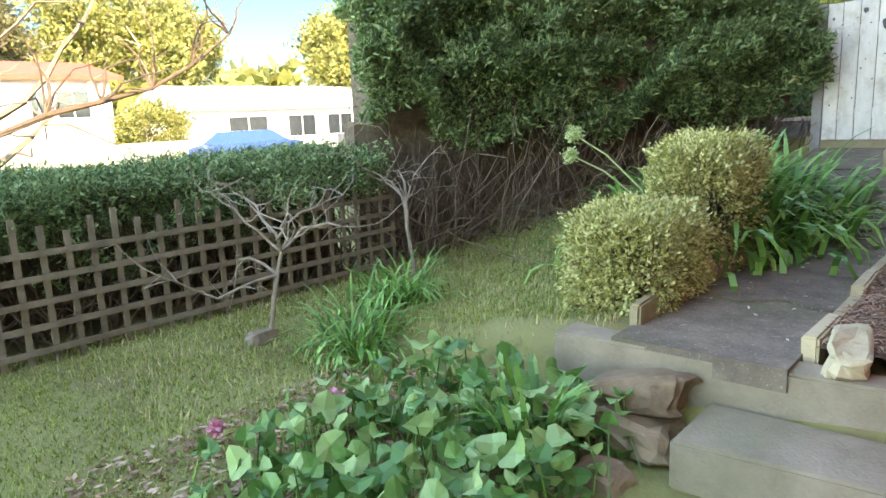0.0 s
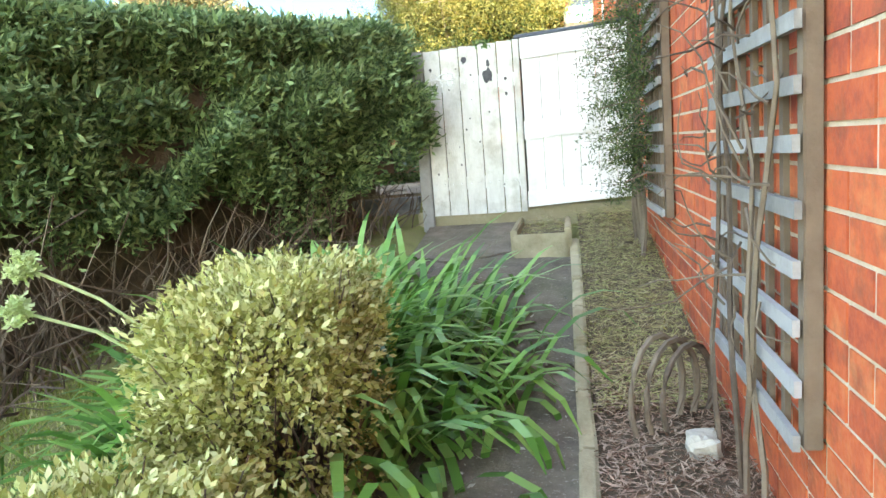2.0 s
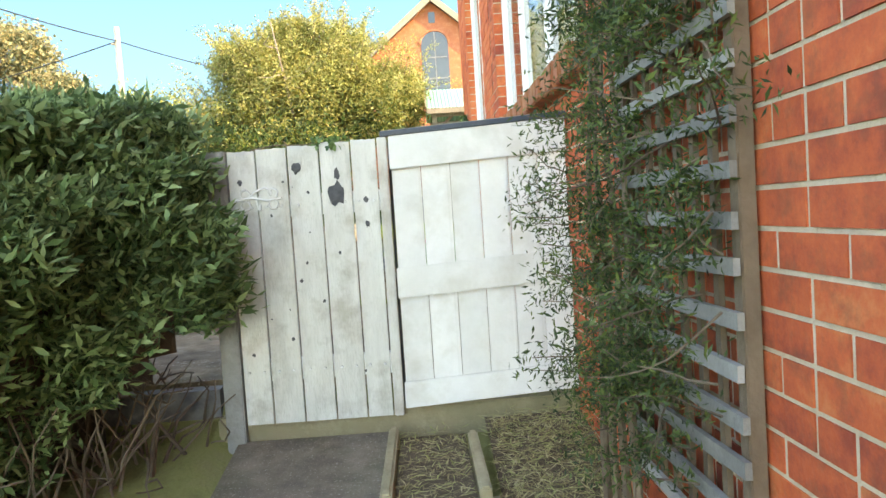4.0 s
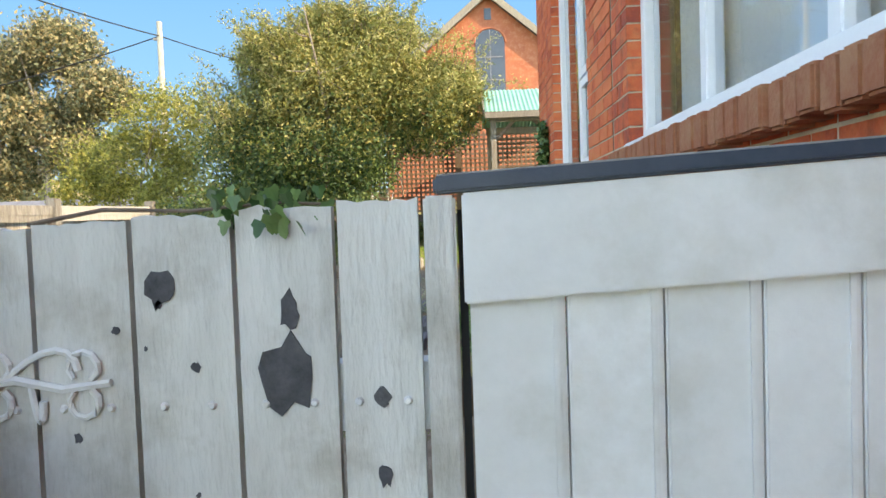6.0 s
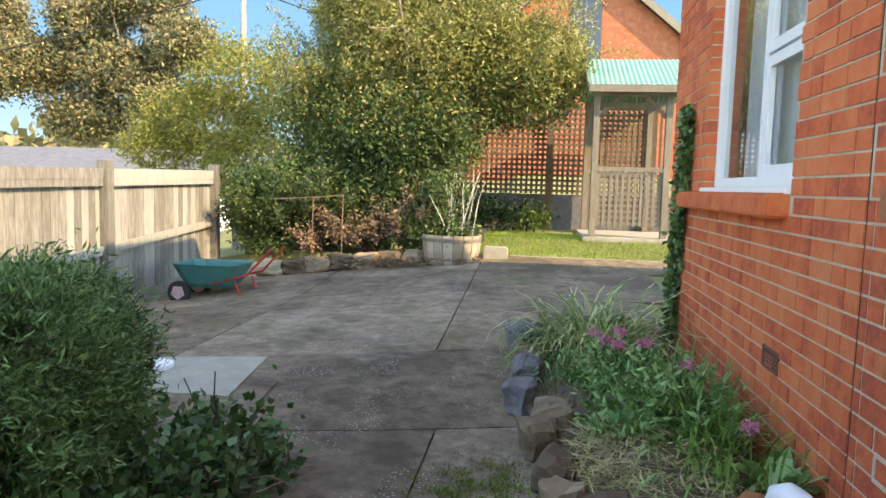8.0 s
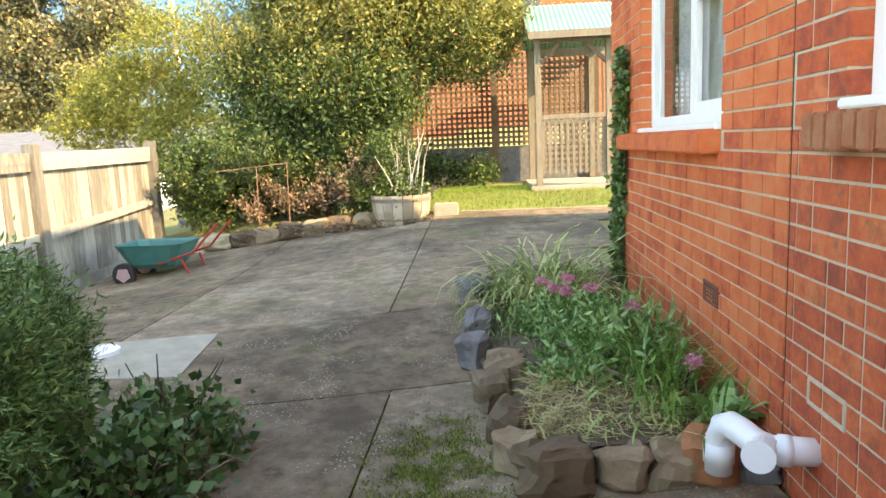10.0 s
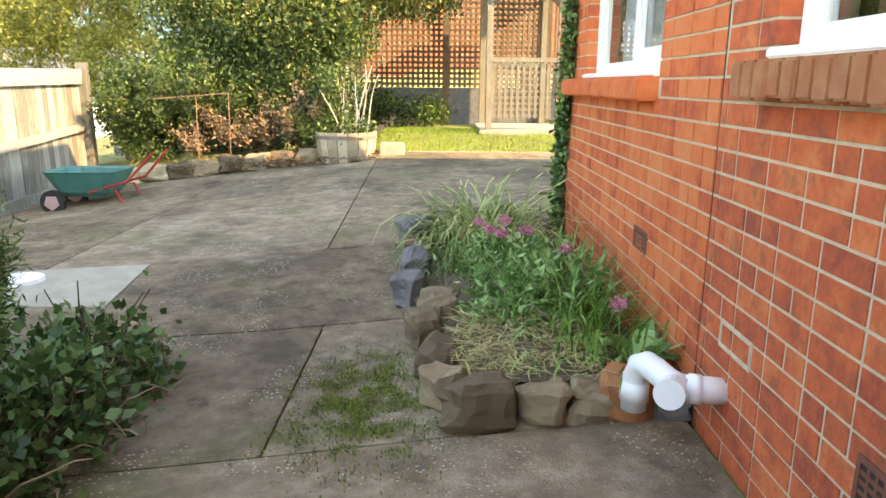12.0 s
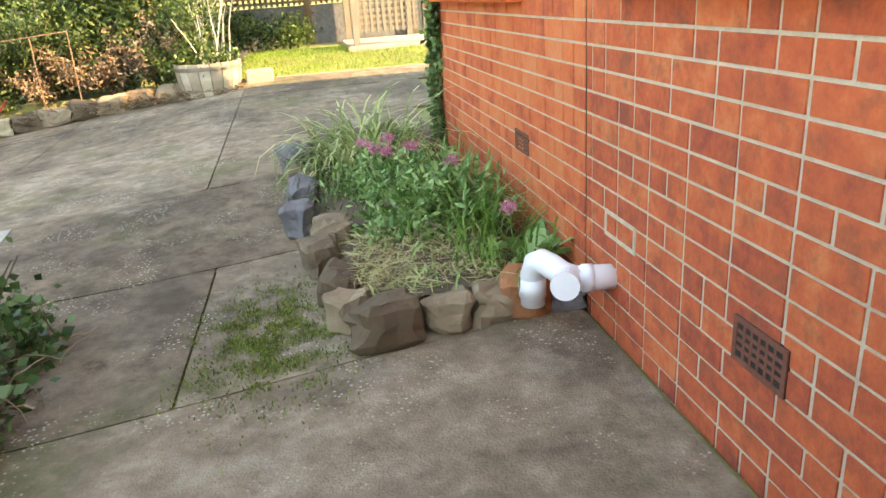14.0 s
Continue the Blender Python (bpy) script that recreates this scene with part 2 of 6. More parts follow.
M_BUFFBRICK = material("pale_stone_wall", [(0.5, 0.42, 0.33), (0.62, 0.54, 0.44)], 0.9, 4, bump=0.4)


def weathered_slab():
    """Old driveway concrete: brown-grey cement, dark damp stains, moss, pale worn patches and exposed pebble chips."""
    m = material("old_concrete", [(0.105, 0.07, 0.044), (0.21, 0.145, 0.095), (0.29, 0.208, 0.142), (0.38, 0.295, 0.21)], 0.9, 7, bump=0.9, bump_scale=110, obj=True, vary=0.16)
    nt = m.node_tree
    b = nt.nodes["Principled BSDF"]
    geo = nt.nodes.new("ShaderNodeNewGeometry")
    out = b.inputs["Base Color"].links[0].from_socket

    def patch(out, scale, lo, hi, amount, color, rough=0.68, shift=0.0):
        mp = nt.nodes.new("ShaderNodeMapping")
        mp.inputs["Location"].default_value = (shift, shift * 0.7, 0)
        nt.links.new(geo.outputs["Position"], mp.inputs[0])
        n = nt.nodes.new("ShaderNodeTexNoise")
        n.inputs["Scale"].default_value, n.inputs["Detail"].default_value, n.inputs["Roughness"].default_value = scale, 8, rough
        nt.links.new(mp.outputs[0], n.inputs[0])
        g = nt.nodes.new("ShaderNodeMapRange")
        g.inputs[1].default_value, g.inputs[2].default_value, g.inputs[4].default_value = lo, hi, amount
        nt.links.new(n.outputs[0], g.inputs[0])
        x = nt.nodes.new("ShaderNodeMix")
        x.data_type = "RGBA"
        nt.links.new(g.outputs[0], x.inputs[0])
        nt.links.new(out, x.inputs[6])
        x.inputs[7].default_value = (*color, 1)
        return x.outputs[2]

    out = patch(out, 0.7, 0.45, 0.62, 0.8, (0.066, 0.045, 0.03), 0.7)
    out = patch(out, 1.6, 0.55, 0.69, 0.7, (0.36, 0.3, 0.23), 0.78, 7.0)
    out = patch(out, 1.1, 0.53, 0.66, 0.75, (0.1, 0.1, 0.035), 0.75, 19.0)
    vo = nt.nodes.new("ShaderNodeTexVoronoi")
    vo.inputs["Scale"].default_value = 42
    nt.links.new(geo.outputs["Position"], vo.inputs[0])
    chip = nt.nodes.new("ShaderNodeMapRange")
    chip.inputs[1].default_value, chip.inputs[2].default_value, chip.inputs[3].default_value, chip.inputs[4].default_value = 0.16, 0.3, 0.85, 0.0
    nt.links.new(vo.outputs["Distance"], chip.inputs[0])
    n = nt.nodes.new("ShaderNodeTexNoise")
    n.inputs["Scale"].default_value, n.inputs["Detail"].default_value = 2.5, 6
    nt.links.new(geo.outputs["Position"], n.inputs[0])
    where = nt.nodes.new("ShaderNodeMapRange")
    where.inputs[1].default_value, where.inputs[2].default_value = 0.5, 0.62
    nt.links.new(n.outputs[0], where.inputs[0])
    mul = nt.nodes.new("ShaderNodeMath")
    mul.operation = "MULTIPLY"
    nt.links.new(chip.outputs[0], mul.inputs[0])
    nt.links.new(where.outputs[0], mul.inputs[1])
    x = nt.nodes.new("ShaderNodeMix")
    x.data_type = "RGBA"
    nt.links.new(mul.outputs[0], x.inputs[0])
    nt.links.new(out, x.inputs[6])
    x.inputs[7].default_value = (0.5, 0.45, 0.37, 1)
    nt.links.new(x.outputs[2], b.inputs["Base Color"])
    return m


M_CONC = weathered_slab()
M_OLDPAINT = material("flaking_cream_paint", [(0.44, 0.42, 0.38), (0.58, 0.56, 0.52), (0.66, 0.64, 0.6)], 0.65, 5, bump=0.4, bump_scale=40, stretch=(3, 3, 0.7), obj=True, vary=0.3, dirt=(0.3, 0.26, 0.2), dirt_amount=0.6, dirt_scale=5.0)
M_GLASS = bpy.data.materials.new("window_glass")
M_GLASS.use_nodes = True
g = M_GLASS.node_tree.nodes["Principled BSDF"]
g.inputs["Base Color"].default_value = (0.95, 0.97, 0.97, 1)
g.inputs["Transmission Weight"].default_value, g.inputs["Roughness"].default_value, g.inputs["IOR"].default_value = 1.0, 0.0, 1.5


# ---- builders ----
rng = np.random.default_rng(7)


def mesh_ob(name, verts, faces, mat, parent=None, label="", smooth=False):
    me = bpy.data.meshes.new(name)
    me.from_pydata([tuple(v) for v in verts], [], faces)
    if smooth:
        me.shade_smooth()
    me.materials.append(mat)
    ob = new(name, me)
    if parent:
        ob.parent = parent
    if label:
        ob["label"] = label
    return ob


def thing(name, label, category, group="", kind="", at=(0, 0, 0)):
    ob = new(name)
    ob.location = at
    ob.empty_display_size = 0.1
    return tagged(ob, label, category, group, kind)


BOXF = [(0, 3, 2, 1), (4, 5, 6, 7), (0, 1, 5, 4), (1, 2, 6, 5), (2, 3, 7, 6), (3, 0, 4, 7)]


def boxv(a, b):
    (x0, y0, z0), (x1, y1, z1) = a, b
    return [(x0, y0, z0), (x1, y0, z0), (x1, y1, z0), (x0, y1, z0), (x0, y0, z1), (x1, y0, z1), (x1, y1, z1), (x0, y1, z1)]


def join(parts):
    """Several (verts, faces) as one."""
    V, F = [], []
    for v, f in parts:
        n = len(V)
        V += list(v)
        F += [tuple(i + n for i in q) for q in f]
    return V, F


def box(name, a, b, mat, parent=None, label="", bevel=0.0):
    bm = bmesh.new()
    vs = [bm.verts.new(v) for v in boxv(a, b)]
    for f in BOXF:
        bm.faces.new([vs[i] for i in f])
    if bevel:
        bmesh.ops.bevel(bm, geom=bm.edges[:], offset=bevel, segments=2, affect="EDGES")
    me = bpy.data.meshes.new(name)
    bm.to_mesh(me)
    bm.free()
    me.materials.append(mat)
    ob = new(name, me)
    if parent:
        ob.parent = parent
    if label:
        ob["label"] = label
    return ob


def beam(p, q, w, h):
    """A straight bar from p to q, of width w and height h, as verts and faces."""
    p, q = Vector(p), Vector(q)
    d = (q - p).normalized()
    side = d.cross(Vector((0, 0, 1)))
    side = side.normalized() if side.length > 1e-3 else Vector((1, 0, 0))
    up = side.cross(d)
    V = []
    for c in (p, q):
        for s, u in ((-1, -1), (1, -1), (1, 1), (-1, 1)):
            V.append(c + side * s * w / 2 + up * u * h / 2)
    return V, [(0, 1, 2, 3), (7, 6, 5, 4), (0, 4, 5, 1), (1, 5, 6, 2), (2, 6, 7, 3), (3, 7, 4, 0)]


def tube(pts, r0, r1=None, sides=6):
    pts = [Vector(p) for p in pts]
    r1 = r0 if r1 is None else r1
    V, F = [], []
    n = len(pts)
    for i, p in enumerate(pts):
        d = (pts[min(i + 1, n - 1)] - pts[max(i - 1, 0)]).normalized()
        a = d.cross(Vector((0.31, 0.17, 0.93)))
        a = a.normalized() if a.length > 1e-3 else Vector((1, 0, 0))
        c = d.cross(a)
        r = r0 + (r1 - r0) * i / max(1, n - 1)
        for k in range(sides):
            t = 2 * math.pi * k / sides
            V.append(p + (a * math.cos(t) + c * math.sin(t)) * r)
    for i in range(n - 1):
        for k in range(sides):
            j = (k + 1) % sides
            F.append((i * sides + k, i * sides + j, (i + 1) * sides + j, (i + 1) * sides + k))
    F += [tuple(range(sides))[::-1], tuple(range((n - 1) * sides, n * sides))]
    return V, F


def wander(p, d, length, n=5, wob=0.25):
    """A crooked line from p along d."""
    p, d = Vector(p), Vector(d).normalized()
    out = [p.copy()]
    for _ in range(n):
        d = (d + Vector(rng.normal(0, wob, 3))).normalized()
        p = p + d * length / n
        out.append(p.copy())
    return out


def quads(name, V, mat, parent, per=4, label="", kind=""):
    """Many small loose quads from an array of corner points."""
    V = np.asarray(V, np.float32).reshape(-1, 3)
    me = bpy.data.meshes.new(name)
    n = len(V) // 4
    me.vertices.add(len(V))
    me.vertices.foreach_set("co", V.ravel())
    me.loops.add(n * 4)
    me.loops.foreach_set("vertex_index", np.arange(n * 4, dtype=np.int32))
    me.polygons.add(n)
    me.polygons.foreach_set("loop_start", np.arange(0, n * 4, 4, dtype=np.int32))
    me.update(calc_edges=True)
    me.materials.append(mat)
    ob = new(name, me)
    if parent:
        ob.parent = parent
    return tagged(ob, label=label, kind=kind)


def leaf_quads(P, size, aspect=0.5, up=0.3, out=None):
    """Pointed, slightly folded leaves at the points P."""
    n = len(P)
    d = rng.normal(0, 1, (n, 3))
    if out is not None:
        d = d * 0.8 + out
    d[:, 2] += rng.normal(0, 0.2, n) + up * 0.3
    d /= np.linalg.norm(d, axis=1, keepdims=True)
    s = np.cross(d, rng.normal(0, 1, (n, 3)))
    s /= np.linalg.norm(s, axis=1, keepdims=True) + 1e-9
    nrm = np.cross(d, s)
    L = (size * rng.uniform(0.6, 1.4, n))[:, None]
    mid = P + d * L * 0.45 + nrm * L * 0.08
    return np.stack([P, mid + s * L * aspect / 2, P + d * L, mid - s * L * aspect / 2], 1)


def blob_points(centres, radii, n, spread=0.35, clumps=60, shell=0.55):
    """Points in loose clumps over the outside of several ellipsoids."""
    out = []
    centres, radii = np.array(centres, float), np.array(radii, float)
    w = (radii.prod(1)) ** (2 / 3)
    for c, r, k in zip(centres, radii, w / w.sum()):
        m = max(6, int(clumps * k * len(centres)))
        u = rng.normal(0, 1, (m, 3))
        u /= np.linalg.norm(u, axis=1, keepdims=True)
        cc = c + u * r * rng.uniform(shell, 1.0, (m, 1))
        q = max(1, int(n * k / m))
        pts = cc[:, None] + rng.normal(0, 1, (m, q, 3)) * spread * r.mean() * rng.uniform(0.4, 1.0, (m, 1, 1))
        out.append(pts.reshape(-1, 3))
    return np.concatenate(out)


def strap_quads(bases, length, width, droop=1.0, lean=0.7, seg=5, outward=None):
    """Arching strap leaves: rows of quads that share their edges."""
    n = len(bases)
    az = rng.uniform(0, 2 * math.pi, n)
    L = length * rng.uniform(0.6, 1.2, n)
    le = lean * rng.uniform(0.3, 1.2, n)
    h = np.stack([np.cos(az), np.sin(az), np.zeros(n)], 1)
    if outward is not None:
        h = h * 0.5 + outward
        h /= np.linalg.norm(h, axis=1, keepdims=True) + 1e-9
    side = np.stack([-h[:, 1], h[:, 0], np.zeros(n)], 1)
    rows = []
    p = np.array(bases, float)
    ang = math.pi / 2 - le * 0.5
    rows.append((p.copy(), np.full(n, 0.7)))
    for i in range(seg):
        p = p + (h * np.cos(ang)[:, None] + np.array([0, 0, 1]) * np.sin(ang)[:, None]) * (L / seg)[:, None]
        ang = ang - droop * le * (0.4 + 0.8 * i / seg)
        rows.append((p.copy(), np.full(n, 1.0 if i < seg - 2 else (0.75 if i < seg - 1 else 0.12))))
    Q = []
    for (a, wa), (b, wb) in zip(rows, rows[1:]):
        Q.append(np.stack([a - side * (wa * width / 2)[:, None], a + side * (wa * width / 2)[:, None], b + side * (wb * width / 2)[:, None], b - side * (wb * width / 2)[:, None]], 1))
    return np.concatenate(Q)


def stone(name, c, size, mat, parent=None, seed=0, label=""):
    bm = bmesh.new()
    bmesh.ops.create_cube(bm, size=1)
    bmesh.ops.bevel(bm, geom=bm.edges[:], offset=0.14, segments=1, affect="EDGES")
    bmesh.ops.subdivide_edges(bm, edges=bm.edges[:], cuts=2, use_grid_fill=True)
    r = random.Random(seed)
    off = Vector((r.uniform(0, 50), r.uniform(0, 50), 0))
    for v in bm.verts:
        v.co += noise.noise_vector(v.co * 1.7 + off) * 0.24 + noise.noise_vector(v.co * 5.5 + off) * 0.05
        v.co = Vector((v.co.x * size[0], v.co.y * size[1], v.co.z * size[2]))
    bmesh.ops.rotate(bm, verts=bm.verts, cent=(0, 0, 0), matrix=Euler((r.uniform(-.15, .15), r.uniform(-.15, .15), r.uniform(-.4, .4))).to_matrix())
    me = bpy.data.meshes.new(name)
    bm.to_mesh(me)
    bm.free()
    me.materials.append(mat)
    ob = new(name, me)
    ob.location = c
    if parent:
        ob.parent = parent
    if label:
        ob["label"] = label
    return ob


def clamp(v, a=0.0, b=1.0):
    return max(a, min(b, v))


def drive_z(x, y):
    k = clamp((y - 4) / 4)
    return 0.055 * max(0, min(y, 10.5) - 4) + 0.1 * min(0, x + 1.8) * k - 0.02 * (1 - k) * clamp(-(x + 1))


def path_z(y):
    return -0.77 + 0.47 * clamp((y + 3.2) / 3.2)


def front_z(x, y):
    z = path_z(y) + 0.02
    z -= 0.33 * clamp((-1.3 - x) / 2.2) * clamp((-y - 0.5) / 2.5)
    if y > -5.1 and (x > -1.24 or (y > -2.5 and x > -1.64)):
        z = path_z(y) - 0.045
    if y < -5.1:
        z -= (0.38 * clamp((-5.1 - y) / 0.15)) * clamp((x + 3.6) / 2.4)
    return z


def far_z(x, y):
    return -1.6 * clamp((-7 - x) / 8) + 2.0 * clamp((-45 - x) / 60) + 3.5 * clamp((y - 16) / 30) * clamp((x + 25) / 20)


def ground_z(x, y):
    a = front_z(x, y)
    b = drive_z(x, y) - 0.022
    if y > 10.4:
        b = max(b, 0.3 * clamp((x + 7) / 2)) + 0.22 * clamp((y - 10.5) / 1.0) * clamp((x + 2.4) / 0.4)
    k = clamp((y - 0.06) / 0.1)
    return a * (1 - k) + b * k + far_z(x, y)


# ---- the ground, one sheet to the horizon ----
def axis_steps(lo, hi, step, far):
    inner = list(np.arange(lo, hi + 1e-6, step))
    out, d, p = [], step, hi
    while p < far:
        d *= 1.35
        p += d
        out.append(p)
    lowside, d, p = [], step, lo
    while p > -far:
        d *= 1.35
        p -= d
        lowside.append(p)
    return lowside[::-1] + inner + out


gx, gy = axis_steps(-8, 1, 0.12, 900), axis_steps(-9, 16, 0.12, 900)
GV = [(x, y, ground_z(x, y) + (0.012 * noise.noise(Vector((x * 3, y * 3, 0))) if abs(x) < 9 and abs(y) < 20 else 0)) for y in gy for x in gx]
nx = len(gx)
GF = [(j * nx + i, j * nx + i + 1, (j + 1) * nx + i + 1, (j + 1) * nx + i) for j in range(len(gy) - 1) for i in range(nx - 1)]
tagged(mesh_ob("ground", GV, GF, M_GROUND, smooth=True), "patchy garden ground of thin grass and soil", "ground", kind="structure")

# ---- clear sky low over the distance ----
M_HAZE = bpy.data.materials.new("far_sky")
M_HAZE.use_nodes = True
hn = M_HAZE.node_tree
hn.nodes.remove(hn.nodes["Principled BSDF"])
hg, hs_, hr, hc, he = (hn.nodes.new("ShaderNode" + k) for k in ("NewGeometry", "SeparateXYZ", "MapRange", "ValToRGB", "Emission"))
hn.links.new(hg.outputs["Position"], hs_.inputs[0])
hn.links.new(hs_.outputs["Z"], hr.inputs[0])
hr.inputs[1].default_value, hr.inputs[2].default_value = 0, 190
hn.links.new(hr.outputs[0], hc.inputs[0])
hc.color_ramp.elements[0].color, hc.color_ramp.elements[1].color = (0.075, 0.13, 0.2, 1), (0.012, 0.06, 0.175, 1)
mid = hc.color_ramp.elements.new(0.35)
mid.color = (0.03, 0.088, 0.19, 1)
hn.links.new(hc.outputs[0], he.inputs[0])
hn.links.new(he.outputs[0], hn.nodes["Material Output"].inputs[0])
SV, SF = [], []
for i in range(55):
    a = radians(-85 + 2.5 * i)
    for k in range(9):
        SV.append((440 * math.sin(a), 440 * math.cos(a), -30 + 40 * k))
for i in range(54):
    for k in range(8):
        q = i * 9 + k
        SF.append((q, q + 1, q + 10, q + 9))
tagged(mesh_ob("backdrop", SV, SF, M_HAZE, smooth=True), "clear blue sky paling towards the horizon", "sky", kind="structure")

# ---- the brick house ----
Y0, Y1, ZB, ZT = -6.0, 6.6, -1.1, 5.2
WINS = [(3.70, 5.42, 1.40, 3.45), (-0.35, 2.56, 1.44, 3.45)]
wall = thing("wall_west", "orange-red brick house wall with pale mortar joints", "wall", kind="structure")


def wall_cells(y0, y1, z0, z1, holes):
    """Rectangles of a wall round its openings."""
    ys = sorted({y0, y1, *[v for h in holes for v in h[:2]]})
    zs = sorted({z0, z1, *[v for h in holes for v in h[2:]]})
    for a, b in zip(ys, ys[1:]):
        for c, d in zip(zs, zs[1:]):
            if not any(h[0] <= a and b <= h[1] and h[2] <= c and d <= h[3] for h in holes):
                yield a, b, c, d


wide = [(a - 0.006, b + 0.006, c, d + 0.006) for a, b, c, d in WINS]
core = join([(boxv((0.0045, a, c), (0.25, b, d)), BOXF) for a, b, c, d in wall_cells(Y0, Y1, ZB, ZT, wide)])
mesh_ob("mortar", *core, M_MORTAR, wall, "pale sandy mortar")
# flat strip over the mortar, near-black for the shade in an open joint
box("joint_gap", (0.001, 2.9385, ZB), (0.0038, 2.9415, ZT), M_DARK, wall, "dark strip painting the shade of an open joint between two builds of brickwork")
for nm, a, b in (("wall_south", (0.25, Y0, ZB), (9, Y0 + 0.25, ZT)), ("wall_north", (0.25, Y1 - 0.25, ZB), (9, Y1, ZT)), ("wall_east", (9, Y0, ZB), (9.25, Y1, ZT))):
    tagged(box(nm, a, b, M_BUFFBRICK), "plain masonry wall of the brick house", "wall", kind="structure")
# room surfaces coloured near-black so the inside reads as unlit
tagged(box("floor", (0.25, Y0 + 0.25, 0.5), (9, Y1 - 0.25, 0.6), M_DARK), "near-black boarded floor inside the house, painted as unlit", "floor", kind="structure")
tagged(box("ceiling", (0.25, Y0 + 0.25, 3.6), (9, Y1 - 0.25, 3.7), M_DARK), "near-black ceiling inside the house, painted as unlit", "ceiling", kind="structure")
tagged(box("wall_inner", (2.4, Y0 + 0.25, 0.6), (2.5, Y1 - 0.25, 3.6), M_DARK), "near-black inner wall behind the windows, painted as unlit", "wall", kind="structure")
# unseen wing added to keep the sun off the front lawn and low hedge
for nm, a, b in (("wall_wing_west", (1.2, -16, -1.3), (1.45, Y0, ZT)), ("wall_wing_south", (1.45, -16, -1.3), (9, -15.75, ZT))):
    tagged(box(nm, a, b, M_BUFFBRICK), "plain masonry wall of an unseen wing added for shade", "wall", kind="structure")
tagged(mesh_ob("roof_wing", [(0.9, -16.3, ZT), (9.3, -16.3, ZT), (9.3, Y0, ZT), (0.9, Y0, ZT), (5, -12, 7), (5, Y0, 7)], [(0, 3, 2, 1), (0, 1, 4), (1, 2, 5, 4), (2, 3, 5), (3, 0, 4, 5)], M_TILE), "grey hipped roof of an unseen wing added for shade", "roof", kind="structure")
RV, RF = [(-0.45, Y0 - 0.4, 5.2), (9.7, Y0 - 0.4, 5.2), (9.7, Y1 + 0.4, 5.2), (-0.45, Y1 + 0.4, 5.2), (4.6, -2, 7.6), (4.6, 3, 7.6)], [(0, 3, 2, 1), (0, 1, 4), (1, 2, 5, 4), (2, 3, 5), (3, 0, 4, 5)]
tagged(mesh_ob("roof", RV, RF, M_TILE), "grey hipped house roof with deep eaves", "roof", kind="structure")

# ---- windows ----
def window(name, y0, y1, z0, z1, mullions, label):
    w = thing(name, label, "window", kind="structure")
    xf0, xf1, f = 0.07, 0.15, 0.07
    box("window_frame", (xf0, y0, z0), (xf1, y0 + f, z1), M_FRAME, w, bevel=0.006)
    box("window_frame", (xf0, y1 - f, z0), (xf1, y1, z1), M_FRAME, w, bevel=0.006)
    box("window_frame", (xf0 - 0.01, y0 + f, z0), (xf1, y1 - f, z0 + 0.06), M_FRAME, w, bevel=0.006)
    box("window_frame", (xf0, y0 + f, z1 - f), (xf1, y1 - f, z1), M_FRAME, w, bevel=0.006)
    box("window_sill", (-0.03, y0 + 0.004, z0 - 0.035), (xf1 - 0.02, y1 - 0.004, z0 - 0.002), M_FRAME, w, bevel=0.006)
    edges = [y0 + f, *sorted(mullions), y1 - f]
    for m in mullions:
        box("mullion", (xf0 + 0.005, m - 0.035, z0 + 0.06), (xf1, m + 0.035, z1 - f), M_FRAME, w, bevel=0.006)
    for a, b in zip(edges, edges[1:]):
        p = box("pane", (0.108, a + 0.03, z0 + 0.06), (0.112, b - 0.03, z1 - f), M_GLASS, w)
        p.visible_shadow = False
        if b - a < 1.2 and name == "window_1" and a < 4.4:
            for lo, hi in ((z0 + 0.06, z0 + 0.72), (z0 + 0.74, z1 - f)):
                sash = join([(boxv((0.075, a + 0.036, lo), (0.105, a + 0.09, hi)), BOXF), (boxv((0.075, b - 0.09, lo), (0.105, b - 0.036, hi)), BOXF),
                             (boxv((0.075, a + 0.09, lo), (0.105, b - 0.09, lo + 0.06)), BOXF), (boxv((0.075, a + 0.09, hi - 0.06), (0.105, b - 0.09, hi)), BOXF)])
                mesh_ob("sash", *sash, M_FRAME, w)
    return w


window("window_1", *WINS[0], [4.45], "white-painted casement window deep in the brick wall")
window("window_2", *WINS[1], [1.68, 0.75], "wide white-painted window above a brick sill")


def curtain(y0, y1, z0, z1, x, mat, name, label):
    n = 60
    V, F = [], []
    for i in range(n + 1):
        y = y0 + (y1 - y0) * i / n
        xx = x + 0.03 * math.sin(i * 1.1) + 0.012 * math.sin(i * 2.7)
        V += [(xx, y, z0), (xx, y, z1), (xx + 0.01, y, z0), (xx + 0.01, y, z1)]
    for i in range(n):
        a, b = i * 4, i * 4 + 4
        F += [(a, b, b + 1, a + 1), (b + 2, a + 2, a + 3, b + 3)]
    tagged(mesh_ob(name, V, F, mat, smooth=True), label, "curtain", kind="structure")


curtain(3.8, 5.1, 0.62, 3.5, 0.19, M_CURTAIN, "curtain", "sheer white curtain hanging behind the glass")
curtain(5.1, 5.2, 0.62, 3.5, 0.21, M_DRAPE, "drape", "gathered brown drape beside the curtain")
curtain(0.65, 2.26, 0.62, 3.5, 0.19, M_CURTAIN, "curtain", "sheer white curtain hanging behind the glass")
curtain(2.26, 2.36, 0.62, 3.5, 0.21, M_DRAPE, "drape", "gathered brown drape beside the curtain")
curtain(-0.3, 0.6, 0.62, 3.5, 0.19, M_CURTAIN, "curtain", "sheer white curtain hanging behind the glass")

